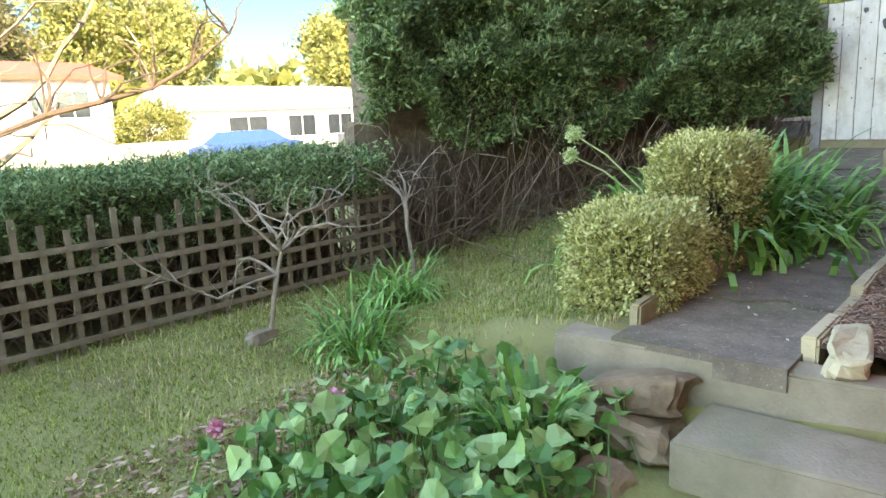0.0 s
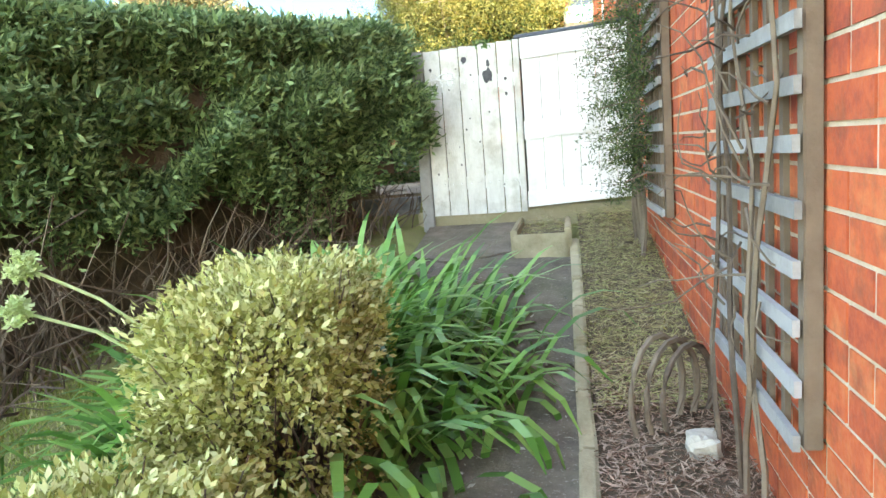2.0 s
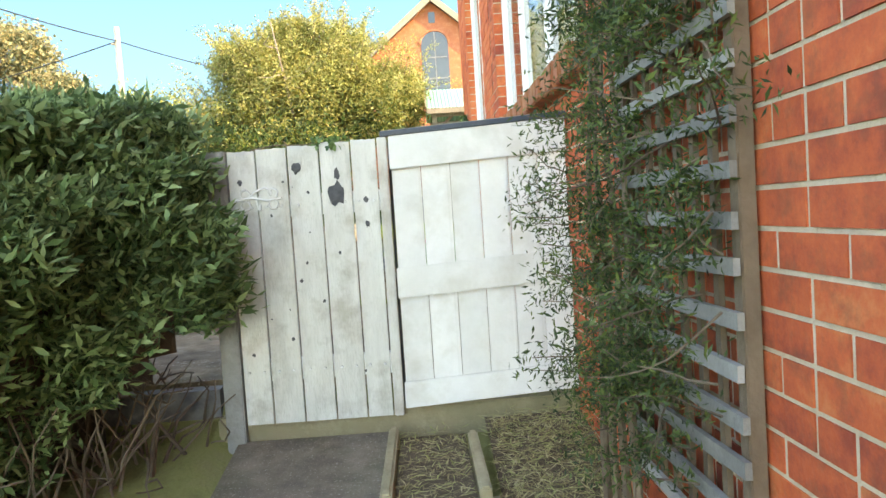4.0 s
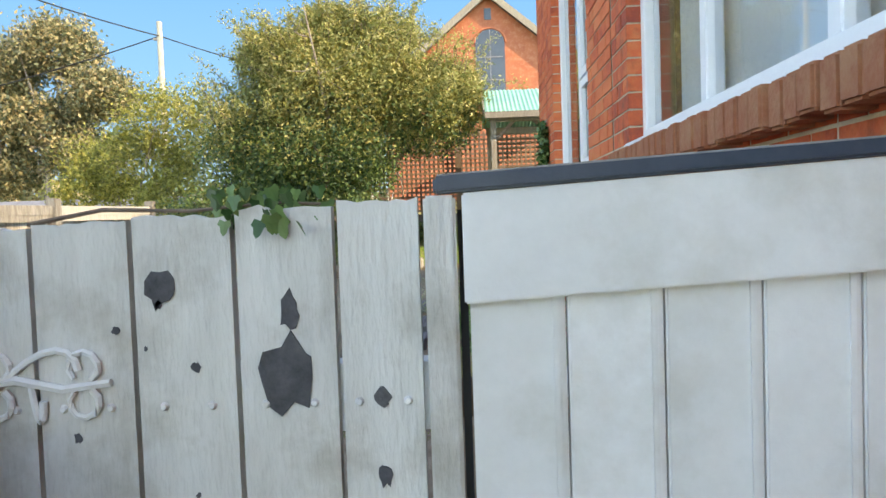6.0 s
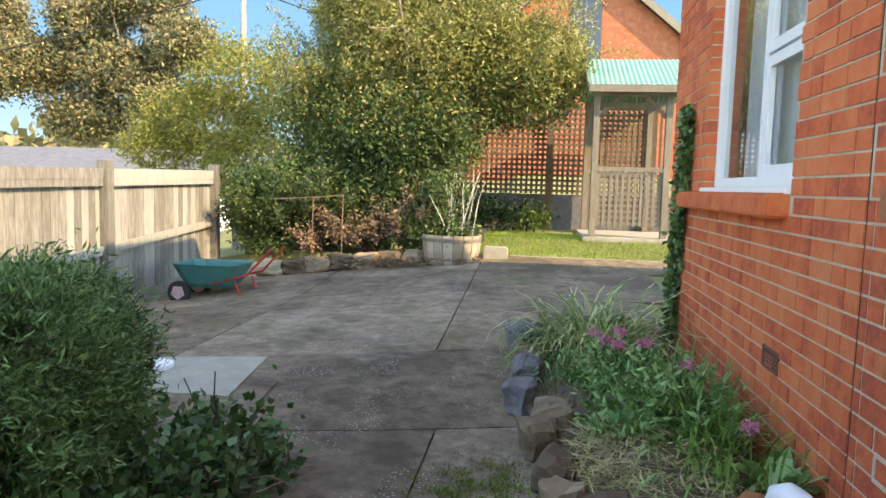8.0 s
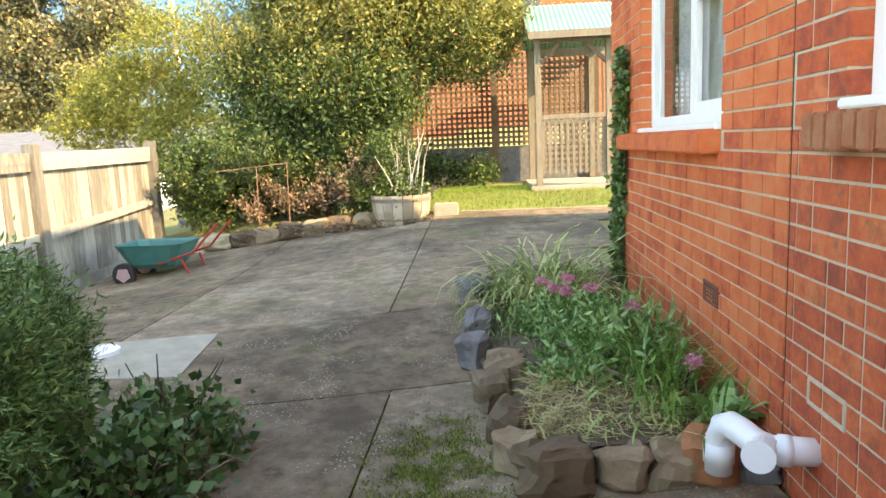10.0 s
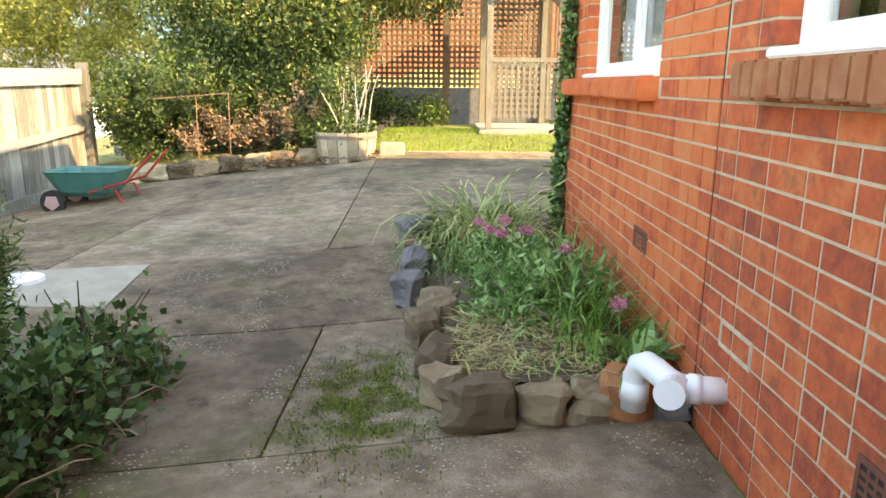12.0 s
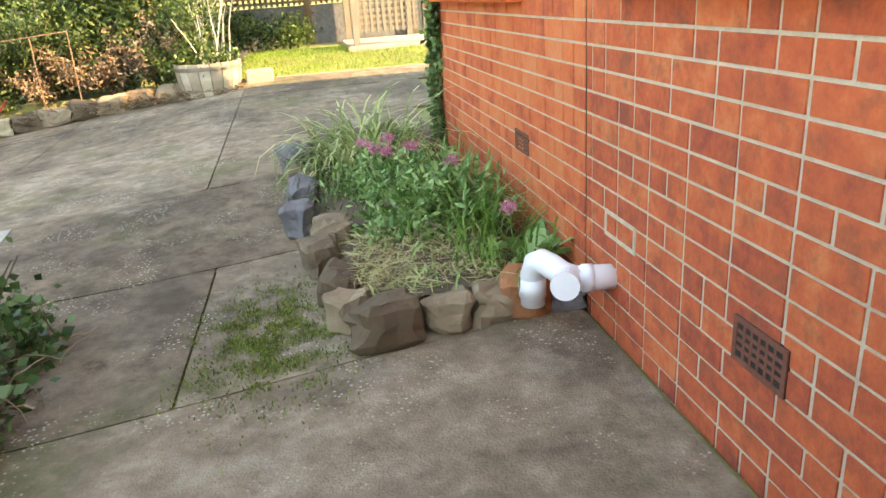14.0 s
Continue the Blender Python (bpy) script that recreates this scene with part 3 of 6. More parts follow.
# sills
s1 = box("brick_sill", (-0.1, 3.72, 1.25), (0.066, 5.86, 1.36), M_SILL, None, bevel=0.012)
for v in s1.data.vertices:
    if v.co.z > 1.3:
        v.co.z += 0.02 * (v.co.x + 0.1) / 0.16
s1.data.materials[0] = M_BRICK_O
tagged(s1, "smooth red brick sill under the casement window", "window sill", kind="structure")
s2 = thing("window_ledge", "worn brown brick-on-edge sill under the wide window", "window sill", kind="structure")
y = 2.66
k = 0
while y > -0.5:
    o = box("brick", (-0.09 + 0.006 * rng.normal(), y - 0.078, 1.285 + 0.004 * rng.normal()), (0.066, y, 1.40), M_SILL, s2, bevel=0.008)
    y -= 0.086

# ---- air vents ----
def air_vent(y0, y1, z0, z1, label):
    v = thing("air_vent", label, "air vent", group="wall air vents")
    # near-black plate paints the shade of the holes behind the slats
    box("backing", (-0.002, y0, z0), (0.0045, y1, z1), M_DARK, v)
    t = 0.016
    for a, b in (((y0, z0), (y1, z0 + t)), ((y0, z1 - t), (y1, z1)), ((y0, z0 + t), (y0 + t, z1 - t)), ((y1 - t, z0 + t), (y1, z1 - t))):
        box("frame", (-0.007, a[0], a[1]), (-0.003, b[0], b[1]), M_TERRA, v)
    for i in range(1, 6):
        yy = y0 + t + (y1 - y0 - 2 * t) * i / 6
        box("slat", (-0.0055, yy - 0.005, z0 + t), (-0.003, yy + 0.005, z1 - t), M_TERRA, v)
    for i in range(1, 4):
        zz = z0 + t + (z1 - z0 - 2 * t) * i / 4
        box("slat", (-0.005, y0 + t, zz - 0.006), (-0.0032, y1 - t, zz + 0.006), M_TERRA, v)


air_vent(1.645, 1.868, 0.325, 0.458, "terracotta grille air vent let into the bricks")
air_vent(3.70, 3.93, 0.50, 0.61, "dark terracotta air vent low in the wall")

smear = thing("mortar_smear", "pale mortar smeared round a replaced brick", "mortar patch")
for a, b in (((2.48, 0.486), (2.74, 0.503)), ((2.48, 0.398), (2.74, 0.414)), ((2.725, 0.414), (2.742, 0.486)), ((2.478, 0.414), (2.496, 0.486))):
    box("smear", (-0.004, a[0], a[1]), (0.006, b[0], b[1]), M_MORTAR, smear, bevel=0.002)

# ---- gate and fence across the path ----
fence = thing("board_fence", "white-painted board fence with flaking paint", "fence")
bx = [-1.605, -1.472, -1.325, -1.175, -1.028, -0.905]
for i, (a, b) in enumerate(zip(bx, bx[1:])):
    bm = bmesh.new()
    n = 8
    front, back = [], []
    for j in range(n + 1):
        x = a + 0.004 + (b - a - 0.008) * j / n
        zt = 1.105 + 0.006 * (i - 2) + 0.0025 * rng.normal()
        front.append((bm.verts.new((x, -0.016, -0.2)), bm.verts.new((x, -0.016, zt))))
        back.append((bm.verts.new((x, 0.006, -0.2)), bm.verts.new((x, 0.006, zt))))
    for j in range(n):
        bm.faces.new((front[j][0], front[j + 1][0], front[j + 1][1], front[j][1]))
        bm.faces.new((back[j + 1][0], back[j][0], back[j][1], back[j + 1][1]))
        bm.faces.new((front[j][1], front[j + 1][1], back[j + 1][1], back[j][1]))
    for e in (0, n):
        q = (front[e][0], front[e][1], back[e][1], back[e][0])
        bm.faces.new(q if e == 0 else q[::-1])
    me = bpy.data.meshes.new("board")
    bm.to_mesh(me)
    bm.free()
    me.materials.append(M_OLDPAINT)
    o = new("board", me)
    o.parent = fence
box("post", (-0.9, -0.035, -0.2), (-0.855, 0.03, 1.12), M_OLDPAINT, fence, bevel=0.004)
# black strip put behind the gap to paint its shade
box("gap_shadow", (-0.853, 0.012, -0.16), (-0.841, 0.02, 1.1), M_BLACK, fence, "black strip painting the shade in the gap beside the gate")
box("post", (-1.70, -0.03, -0.5), (-1.61, 0.06, 1.1), M_LATT, fence, bevel=0.006)
box("rail", (-1.6, 0.008, 0.78), (-0.9, 0.055, 0.88), M_PAINT, fence)
box("rail", (-1.6, 0.008, 0.0), (-0.9, 0.055, 0.1), M_PAINT, fence)


def flake(x, z, r, seed, yy=-0.0185, tall=1.2):
    ra = random.Random(seed)
    n = 13
    ring = [(x + r * ra.uniform(.55, 1.1) * math.cos(t * 2 * math.pi / n), z + r * tall * ra.uniform(.55, 1.1) * math.sin(t * 2 * math.pi / n)) for t in range(n)]
    V = [(p[0], yy, p[1]) for p in ring] + [(p[0], yy + 0.002, p[1]) for p in ring]
    F = [tuple(range(n))] + [(i, i + n, (i + 1) % n + n, (i + 1) % n) for i in range(n)]
    mesh_ob("bare_patch", V, F, M_FLAKE, fence, "dark bare wood where the paint has flaked off")


flake(-1.1, 0.87, 0.047, 3, tall=1.4)
flake(-1.098, 0.965, 0.017, 4, tall=1.9)
flake(-1.285, 1.0, 0.026, 5)
flake(-0.968, 0.835, 0.014, 6)
flake(-0.968, 0.722, 0.016, 8)
flake(-1.55, 0.95, 0.014, 9)
for i in range(16):
    flake(rng.uniform(-1.58, -0.92), rng.uniform(-0.1, 1.0), rng.uniform(0.003, 0.009), 20 + i)
for i in range(5):
    xm = (bx[i] + bx[i + 1]) / 2
    for z in (0.83, 0.05):
        for sx in (-0.035, 0.035):
            mesh_ob("nail_head", *tube([(xm + sx, -0.0165, z), (xm + sx, -0.0215, z)], 0.007, 0.004, 8), M_PAINT, fence)
hinge = []
for s in (-1, 1):
    hinge.append(tube([(-1.47 + 0.09 * math.cos(t) * (0.4 + 0.3 * s), -0.021, 0.865 + s * 0.022 + 0.03 * s * math.sin(t * 1.5)) for t in np.linspace(0, 2.8, 9)], 0.006, 0.005))
hinge.append(tube([(-1.58, -0.021, 0.865), (-1.5, -0.021, 0.875), (-1.43, -0.021, 0.86), (-1.36, -0.021, 0.868)], 0.008, 0.006))
for cx in (-1.53, -1.4):
    for s in (-1, 1):
        hinge.append(tube([(cx + 0.022 * math.cos(t), -0.021, 0.866 + s * (0.026 + 0.022 * math.sin(t))) for t in np.linspace(-1, 4, 9)], 0.006, 0.004))
mesh_ob("strap_hinge", *join(hinge), M_PAINT, fence, "scrolled iron hinge painted white")

gate = thing("garden_gate", "closed white ledged garden gate with a dark metal cap", "gate")
gx0, gx1 = -0.84, -0.012
edges = np.linspace(gx0, gx1, 7)
for i, (a, b) in enumerate(zip(edges, edges[1:])):
    box("board", (a + 0.0015, -0.012, -0.16), (b - 0.0015, 0.01, 1.1), M_PAINT, gate, bevel=0.003)
    box("bead", (b - 0.02, -0.0165, -0.05), (b - 0.012, -0.0125, 0.97), M_PAINT, gate) if i < 5 else None
for z0, z1 in ((0.965, 1.1205), (0.355, 0.5), (-0.17, -0.045)):
    box("rail", (gx0 - 0.006, -0.034, z0), (gx1, -0.0175, z1), M_PAINT, gate, bevel=0.003)
box("cap", (-0.885, -0.04, 1.122), (-0.004, 0.016, 1.146), M_CAP, gate, "dark blue metal capping strip", bevel=0.004)
box("cap_top", (-0.88, -0.034, 1.1465), (-0.004, 0.02, 1.149), M_LATT, gate)

for part_ob in gate.children:
    for v in part_ob.data.vertices:
        v.co.z += 0.05 * (v.co.x + 0.88)

# plinth and retaining wall under it
tagged(box("wall_plinth", (-1.75, 0.012, -0.9), (0, 0.14, -0.17), M_KERB, bevel=0.008), "mossy concrete plinth under the gate", "wall", kind="structure")
tagged(box("wall_retaining", (-9, 0.08, -1.6), (-1.75, 0.2, -0.04), M_GREYSTONE), "low concrete retaining wall behind the hedge", "wall", kind="structure")


# ---- path and steps ----
pave = thing("pavement", "cracked old concrete garden path with mossy patches", "path", kind="structure")
XL, XR = -1.18, -0.53
cuts = [-5.2, -4.35, -3.55, -2.55, -1.62, -0.88, 0.0]


def crack_y(k, x):
    return cuts[k] + (0.05 * math.sin(x * 9 + k * 2.1) + 0.03 * math.sin(x * 23 + k)) * (0 if k in (0, 6) else 1)


for k in range(len(cuts) - 1):
    n = 12
    xl = XL - 0.05 + (-0.42 if k >= 3 else 0.0)
    V, F = [], []
    g0 = 0.016 if k in (2, 4, 1) else 0.008
    for j in range(n + 1):
        x = xl + (XR + (0.0 if k < 5 else -0.36) - xl) * j / n
        ya, yb = crack_y(k, x) + (g0 if k else 0), crack_y(k + 1, x) - g0
        V += [(x, ya, path_z(ya) + 0.012 + (0.008 if k % 2 else 0)), (x, yb, path_z(yb) + 0.012 + (0.008 if k % 2 else 0)), (x, ya, path_z(ya) - 0.08), (x, yb, path_z(yb) - 0.08)]
    for j in range(n):
        a, b = 4 * j, 4 * j + 4
        F += [(a, b, b + 1, a + 1), (a + 2, b + 2, b, a), (a + 1, b + 1, b + 3, a + 3)]
    F += [(0, 1, 3, 2), (4 * n + 2, 4 * n + 3, 4 * n + 1, 4 * n)]
    mesh_ob("slab", V, F, M_PATH, pave)
steps = thing("stairs", "weathered concrete garden steps rising to the path", "steps", kind="structure")


def step(y_back, y_front, z, depth, x0, x1):
    V = [(x0, y_back, z), (x1, y_back, z), (x1, y_front + 0.05, z), (x0, y_front - 0.04, z)]
    V += [(p[0], p[1], z - depth) for p in V]
    bm = bmesh.new()
    vs = [bm.verts.new(v) for v in V]
    for f in [(3, 2, 1, 0), (4, 5, 6, 7), (0, 1, 5, 4), (1, 2, 6, 5), (2, 3, 7, 6), (3, 0, 4, 7)]:
        bm.faces.new([vs[i] for i in f])
    bmesh.ops.bevel(bm, geom=bm.edges[:], offset=0.012, segments=2, affect="EDGES")
    me = bpy.data.meshes.new("step")
    bm.to_mesh(me)
    bm.free()
    me.materials.append(M_STEP)
    o = new("step", me)
    o.parent = steps


step(-5.02, -5.19, -0.775, 0.5, -1.5, 0.6)
step(-5.21, -5.57, -0.945, 0.4, -0.8, 0.6)
step(-5.58, -5.95, -1.13, 0.3, -0.75, 0.6)

# edging beside the path
for i, y in enumerate(np.arange(-5.0, -0.95, 0.43)):
    z = path_z(y + .2)
    o = box("edging_stone", (-0.535, y, z - 0.12), (-0.475, y + 0.41, z + 0.09 + 0.015 * rng.normal()), M_KERB, None, bevel=0.01)
    for v in o.data.vertices:
        v.co += noise.noise_vector(v.co * 6) * 0.012 + Vector((0, 0, (v.co.y - y - .2) * 0.14 if y > -3.3 else 0))
    tagged(o, "mossy concrete edging slab along the path", "edging", group="path edging")
y, i = -5.0, 0
while y < -2.3:
    L = rng.uniform(0.2, 0.34)
    o = box("edging_brick", (-1.25, y, path_z(y) - 0.1), (-1.19, y + L - 0.015, path_z(y) + rng.uniform(0.1, 0.2)), M_STONE if i % 2 else M_KERB, None, bevel=0.012)
    for v in o.data.vertices:
        v.co += noise.noise_vector(v.co * 5) * 0.02
    tagged(o, "tilted broken edging stone beside the shrubs", "edging", group="broken edging stones")
    y += L
    i += 1
tagged(stone("edging_block", (-0.38, -4.98, -0.73), (0.13, 0.34, 0.11), M_KERB, None, 5), "pale broken block at the corner of the bed", "stone")
tub = thing("stone_trough", "small mossy concrete trough filled with dry grass", "planter")
box("side", (-0.91, -0.93, -0.44), (-0.56, -0.88, -0.27), M_KERB, tub, bevel=0.01)
box("side", (-0.93, -0.875, -0.44), (-0.885, -0.06, -0.24), M_KERB, tub, bevel=0.01)
box("side", (-0.57, -0.875, -0.44), (-0.525, -0.2, -0.24), M_KERB, tub, bevel=0.01)
box("soil", (-0.88, -0.875, -0.44), (-0.575, -0.06, -0.3), M_SOIL, tub)
bed_v, bed_f = [], []
for j in range(40):
    yy = -5.0 + 5.0 * j / 39
    for i in range(6):
        xx = -0.474 + 0.474 * i / 5
        bed_v.append((xx, yy, path_z(yy) + 0.05 + 0.03 * noise.noise(Vector((xx * 6, yy * 6, 1)))))
for j in range(39):
    for i in range(5):
        bed_f.append((j * 6 + i, j * 6 + i + 1, j * 6 + i + 7, j * 6 + i + 6))
tagged(mesh_ob("soil_bed", bed_v, bed_f, M_SOIL, smooth=True), "brown mulched soil bed along the house wall", "garden bed", kind="structure")


def litter(name, n, xr, yr, zf, size, mat, label, aspect=0.12, lift=0.03, category="litter", slope=0.0):
    P = np.stack([rng.uniform(*xr, n), rng.uniform(*yr, n), np.zeros(n)], 1)
    P[:, 1] += slope * (P[:, 0] + 1.5)
    P[:, 2] = [zf(p[0], p[1]) + rng.uniform(0, lift) for p in P]
    q = leaf_quads(P, size, aspect, up=0)
    c = q[:, :1, 2:]
    q[:, :, 2] = c[:, :, 0] + (q[:, :, 2] - c[:, :, 0]) * 0.3
    tagged(quads(name, q, mat, None), label, category, kind="stuff")


bedz = lambda x, y: path_z(y) + 0.06
litter("mulch", 9000, (-0.47, 0), (-5, -2.6), bedz, 0.05, M_MULCH, "brown needle mulch and leaf litter", 0.14)
litter("dry_clippings", 9000, (-0.47, 0), (-3.0, -0.05), bedz, 0.07, M_STRAW, "dry grass clippings on the bed", 0.08, 0.05)
litter("dry_clippings", 700, (-0.88, -0.575), (-0.87, -0.06), lambda x, y: -0.29, 0.07, M_STRAW, "dry grass clippings in the trough", 0.08, 0.04)
litter("fallen_leaves", 60, (-1.15, -0.55), (-5, -1), lambda x, y: path_z(y) + 0.045, 0.035, M_PALEBARK, "small pale fallen leaves on the path", 0.5, 0.002)
tagged(stone("white_stone", (-0.14, -3.29, -0.67), (0.09, 0.1, 0.08), M_PALEBARK, None, 11), "small pale stone on the mulch", "stone")

# ---- lawn ----
def grass(name, n, xr, yr, keep, h, mat, label):
    P = np.stack([rng.uniform(*xr, n), rng.uniform(*yr, n), np.zeros(n)], 1)
    P = P[[keep(p[0], p[1]) for p in P]]
    P[:, 2] = [ground_z(p[0], p[1]) - 0.005 for p in P]
    tagged(quads(name, strap_quads(P, h, 0.007, 0.9, 1.1, 2), mat, None), label, "grass", kind="stuff")


grass("lawn_grass", 60000, (-4.2, -1.3), (-7.2, -2.2), lambda x, y: x < -2.0 or y > -5.0, 0.032, M_GRASS, "short patchy lawn grass in shade")
grass("lawn_grass", 20000, (-2.4, 2.2), (10.55, 12.6), lambda x, y: x > -2.0, 0.07, M_LAWN, "bright sunlit lawn strip before the gazebo")
grass("dry_lawn", 9000, (-4.2, -1.3), (-6.5, -1.0), lambda x, y: True, 0.06, M_STRAW, "dry straw among the lawn")

# ---- hedges ----
def hedge(name, label, a, b, depth, zlo, zhi, n, leaf, mat, foot=None):
    """A hedge from a to b on the plan; its face is on the right-hand side of that line."""
    h = thing(name, label, "hedge")
    a, b = Vector(a), Vector(b)
    d = b - a
    L = d.length
    d.normalize()
    out = Vector((-d.y, d.x, 0)) * -1
    u, v, w = rng.uniform(0, 1, n), rng.uniform(0, 1, n), rng.uniform(0, 1, n)
    lump = np.array([noise.noise(Vector((i * L * 1.3, j * 2.2, 3.1))) for i, j in zip(u, v)])
    lump2 = np.array([noise.noise(Vector((i * L * 4.5, j * 7, 8.1))) for i, j in zip(u, v)])
    top = rng.uniform(0, 1, n) < depth / (depth + 1.7 * (zhi - zlo))
    zz = np.where(top, zhi, zlo + (zhi - zlo) * v) + lump * 0.08
    back = np.where(top, depth * w, 0.28 * w ** 2)
    push = np.where(top, 0, lump * 0.46 + lump2 * 0.28 - 0.26 * np.clip((v - 0.8) * 5, 0, 1) ** 2)
    zz = zz + np.where(top, lump2 * 0.1 - 0.06 * (w < 0.15), 0)
    z_base = np.where(~top & (v < 0.4), lump * 0.75 + lump2 * 0.35 + 0.06, 0)
    P = np.stack([a.x + d.x * L * u, a.y + d.y * L * u, zz + z_base], 1)
    P[:, :2] += (np.array([out.x, out.y])[None] * (push - back)[:, None])
    P += rng.normal(0, 0.03, P.shape)
    o = np.tile(np.array([out.x, out.y, 0.35]), (n, 1)) * np.where(top, 0.5, 1)[:, None]
    quads("foliage", leaf_quads(P, leaf, 0.28, out=o), mat, h)
    # soil-brown heart box puts in the inner shade, with crooked stems below
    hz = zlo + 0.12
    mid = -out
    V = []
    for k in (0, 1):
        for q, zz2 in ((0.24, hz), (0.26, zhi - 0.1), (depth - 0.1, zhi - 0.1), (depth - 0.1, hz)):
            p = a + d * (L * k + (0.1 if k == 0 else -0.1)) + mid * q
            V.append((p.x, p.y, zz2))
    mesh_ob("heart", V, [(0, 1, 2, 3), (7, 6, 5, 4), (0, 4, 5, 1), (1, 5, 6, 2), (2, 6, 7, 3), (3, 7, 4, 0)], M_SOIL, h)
    if foot is not None:
        tw = []
        for _ in range(int(L * 95)):
            p = a + d * rng.uniform(0, L) + mid * rng.uniform(0.12, 0.6)
            g = ground_z(p.x, p.y)
            tw.append(tube(wander((p.x, p.y, g - 0.02), (rng.normal(0, .35) + out.x * .25, rng.normal(0, .35) + out.y * .25, 1), max(0.2, (zlo - g) * rng.uniform(0.6, 1.3) + 0.15), 4, 0.3), rng.uniform(0.004, 0.012), 0.003, 4))
        mesh_ob("stem_mass", *join(tw), M_TWIG, h, "bare brown tangled stems")
        # second soil-brown box paints the shade behind the bare stems
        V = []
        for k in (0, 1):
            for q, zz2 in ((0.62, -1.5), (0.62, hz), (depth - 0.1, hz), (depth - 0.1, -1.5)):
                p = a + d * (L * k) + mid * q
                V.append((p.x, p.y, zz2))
        mesh_ob("shade_core", V, [(0, 1, 2, 3), (7, 6, 5, 4), (0, 4, 5, 1), (1, 5, 6, 2), (2, 6, 7, 3), (3, 7, 4, 0)], M_SOIL, h, "soil-brown box painted for the shade among the inner growth")
    return h


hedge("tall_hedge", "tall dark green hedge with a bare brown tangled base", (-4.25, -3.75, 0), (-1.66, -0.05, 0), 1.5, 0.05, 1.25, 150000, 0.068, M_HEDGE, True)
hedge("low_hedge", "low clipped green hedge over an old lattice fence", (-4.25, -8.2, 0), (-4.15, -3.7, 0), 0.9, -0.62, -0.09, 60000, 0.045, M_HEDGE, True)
V = []
lat = thing("lattice_fence", "old grey wooden lattice fence under the low hedge", "fence")
for i in range(34):
    y = -8.2 + i * 0.137
    box("slat", (-4.065, y, ground_z(-4.1, y) - 0.03), (-4.05, y + 0.035, -0.3 + 0.05 * math.sin(i * 1.7)), M_LATT3, lat)
for z in np.arange(-1.02, -0.36, 0.137):
    box("slat", (-4.049, -8.2, z), (-4.035, -3.65, z + 0.035), M_LATT3, lat)

# ---- shrubs beside the path ----
def shrub(name, label, centres, radii, n, leaf, mat, base, clumps=90, spread=0.22, aspect=0.5, heart=0.72):
    s = thing(name, label, "shrub")
    P = blob_points(centres, radii, n, spread, clumps, 0.75)
    P = P[P[:, 2] > base]
    c0 = np.mean(np.array(centres), 0)
    o = P - c0
    o /= np.linalg.norm(o, axis=1, keepdims=True) + 1e-6
    quads("crown", leaf_quads(P, leaf, aspect, out=o * 0.8), mat, s)
    tw = []
    for c, r in zip(centres, radii):
        for _ in range(24):
            u = Vector(rng.normal(0, 1, 3)).normalized()
            end = Vector((c[0] + u.x * r[0] * .85, c[1] + u.y * r[1] * .85, c[2] + abs(u.z) * r[2] * .8))
            st = Vector((c0[0] + rng.normal(0, .05), c0[1] + rng.normal(0, .05), base - 0.03))
            tw.append(tube([st, st.lerp(end, .5) + Vector(rng.normal(0, .04, 3)), end], 0.009, 0.003, 5))
    mesh_ob("branch_mass", *join(tw), M_TWIG, s)
    return s


def clipped(label, c, half, n, base, bare):
    """A shrub cut to a rounded block: sprays of small leaves over it, thin brown twigs where a side is bare."""
    s = thing("clipped_shrub", label, "shrub")
    m = n // 14
    u = rng.normal(0, 1, (m, 3))
    u /= (np.abs(u) ** 7).sum(1, keepdims=True) ** (1 / 7)
    lump = np.array([noise.noise(Vector((q[0] * 2.4 + c[0] * 9, q[1] * 2.4, q[2] * 2.4))) for q in u])[:, None]
    tips = np.array(c) + u * np.array(half) * (0.95 + 0.13 * lump + rng.normal(0, 0.03, (m, 1)))
    keep = (tips[:, 2] > base) & ~((u[:, 0] > 0.55) & (tips[:, 2] < c[2] + 0.1) & (rng.random(m) < bare))
    tips, u = tips[keep], u[keep]
    P = (tips[:, None] - u[:, None] * rng.uniform(0, 0.09, (len(tips), 14, 1)) + rng.normal(0, 0.014, (len(tips), 14, 3))).reshape(-1, 3)
    quads("crown", leaf_quads(P, 0.026, 0.48, out=np.repeat(u, 14, 0) * 0.9), M_VARIEG, s)
    tw = []
    for p in tips[:: max(1, len(tips) // 260)]:
        st = Vector((c[0] + rng.normal(0, .06), c[1] + rng.normal(0, .06), base - 0.03))
        end = Vector(p)
        tw.append(tube([st, st.lerp(end, .5) + Vector(rng.normal(0, .04, 3)), end], 0.008, 0.002, 4))
    mesh_ob("branch_mass", *join(tw), M_TWIG, s)


clipped("clipped cream and green variegated box shrub", (-1.44, -4.52, -0.57), (0.29, 0.36, 0.3), 42000, -0.82, 0.25)
clipped("taller clipped variegated shrub with a bare brown side", (-1.4, -3.66, -0.38), (0.27, 0.42, 0.42), 46000, -0.82, 0.7)


def strap_plant(name, label, centre, rx, ry, n, length, width, mat, droop=0.7, lean=0.9, z=None, category="plant"):
    s = thing(name, label, category)
    B = np.stack([centre[0] + rng.normal(0, rx, n), centre[1] + rng.normal(0, ry, n), np.zeros(n)], 1)
    B[:, 2] = [(ground_z(b[0], b[1]) if z is None else z) - 0.01 for b in B]
    o = B - np.array([centre[0], centre[1], 0])
    o[:, 2] = 0
    o /= np.abs(o).max() + 1e-6
    quads("leaves", strap_quads(B, length, width, droop, lean, 6, o * 1.2), mat, s)
    return s


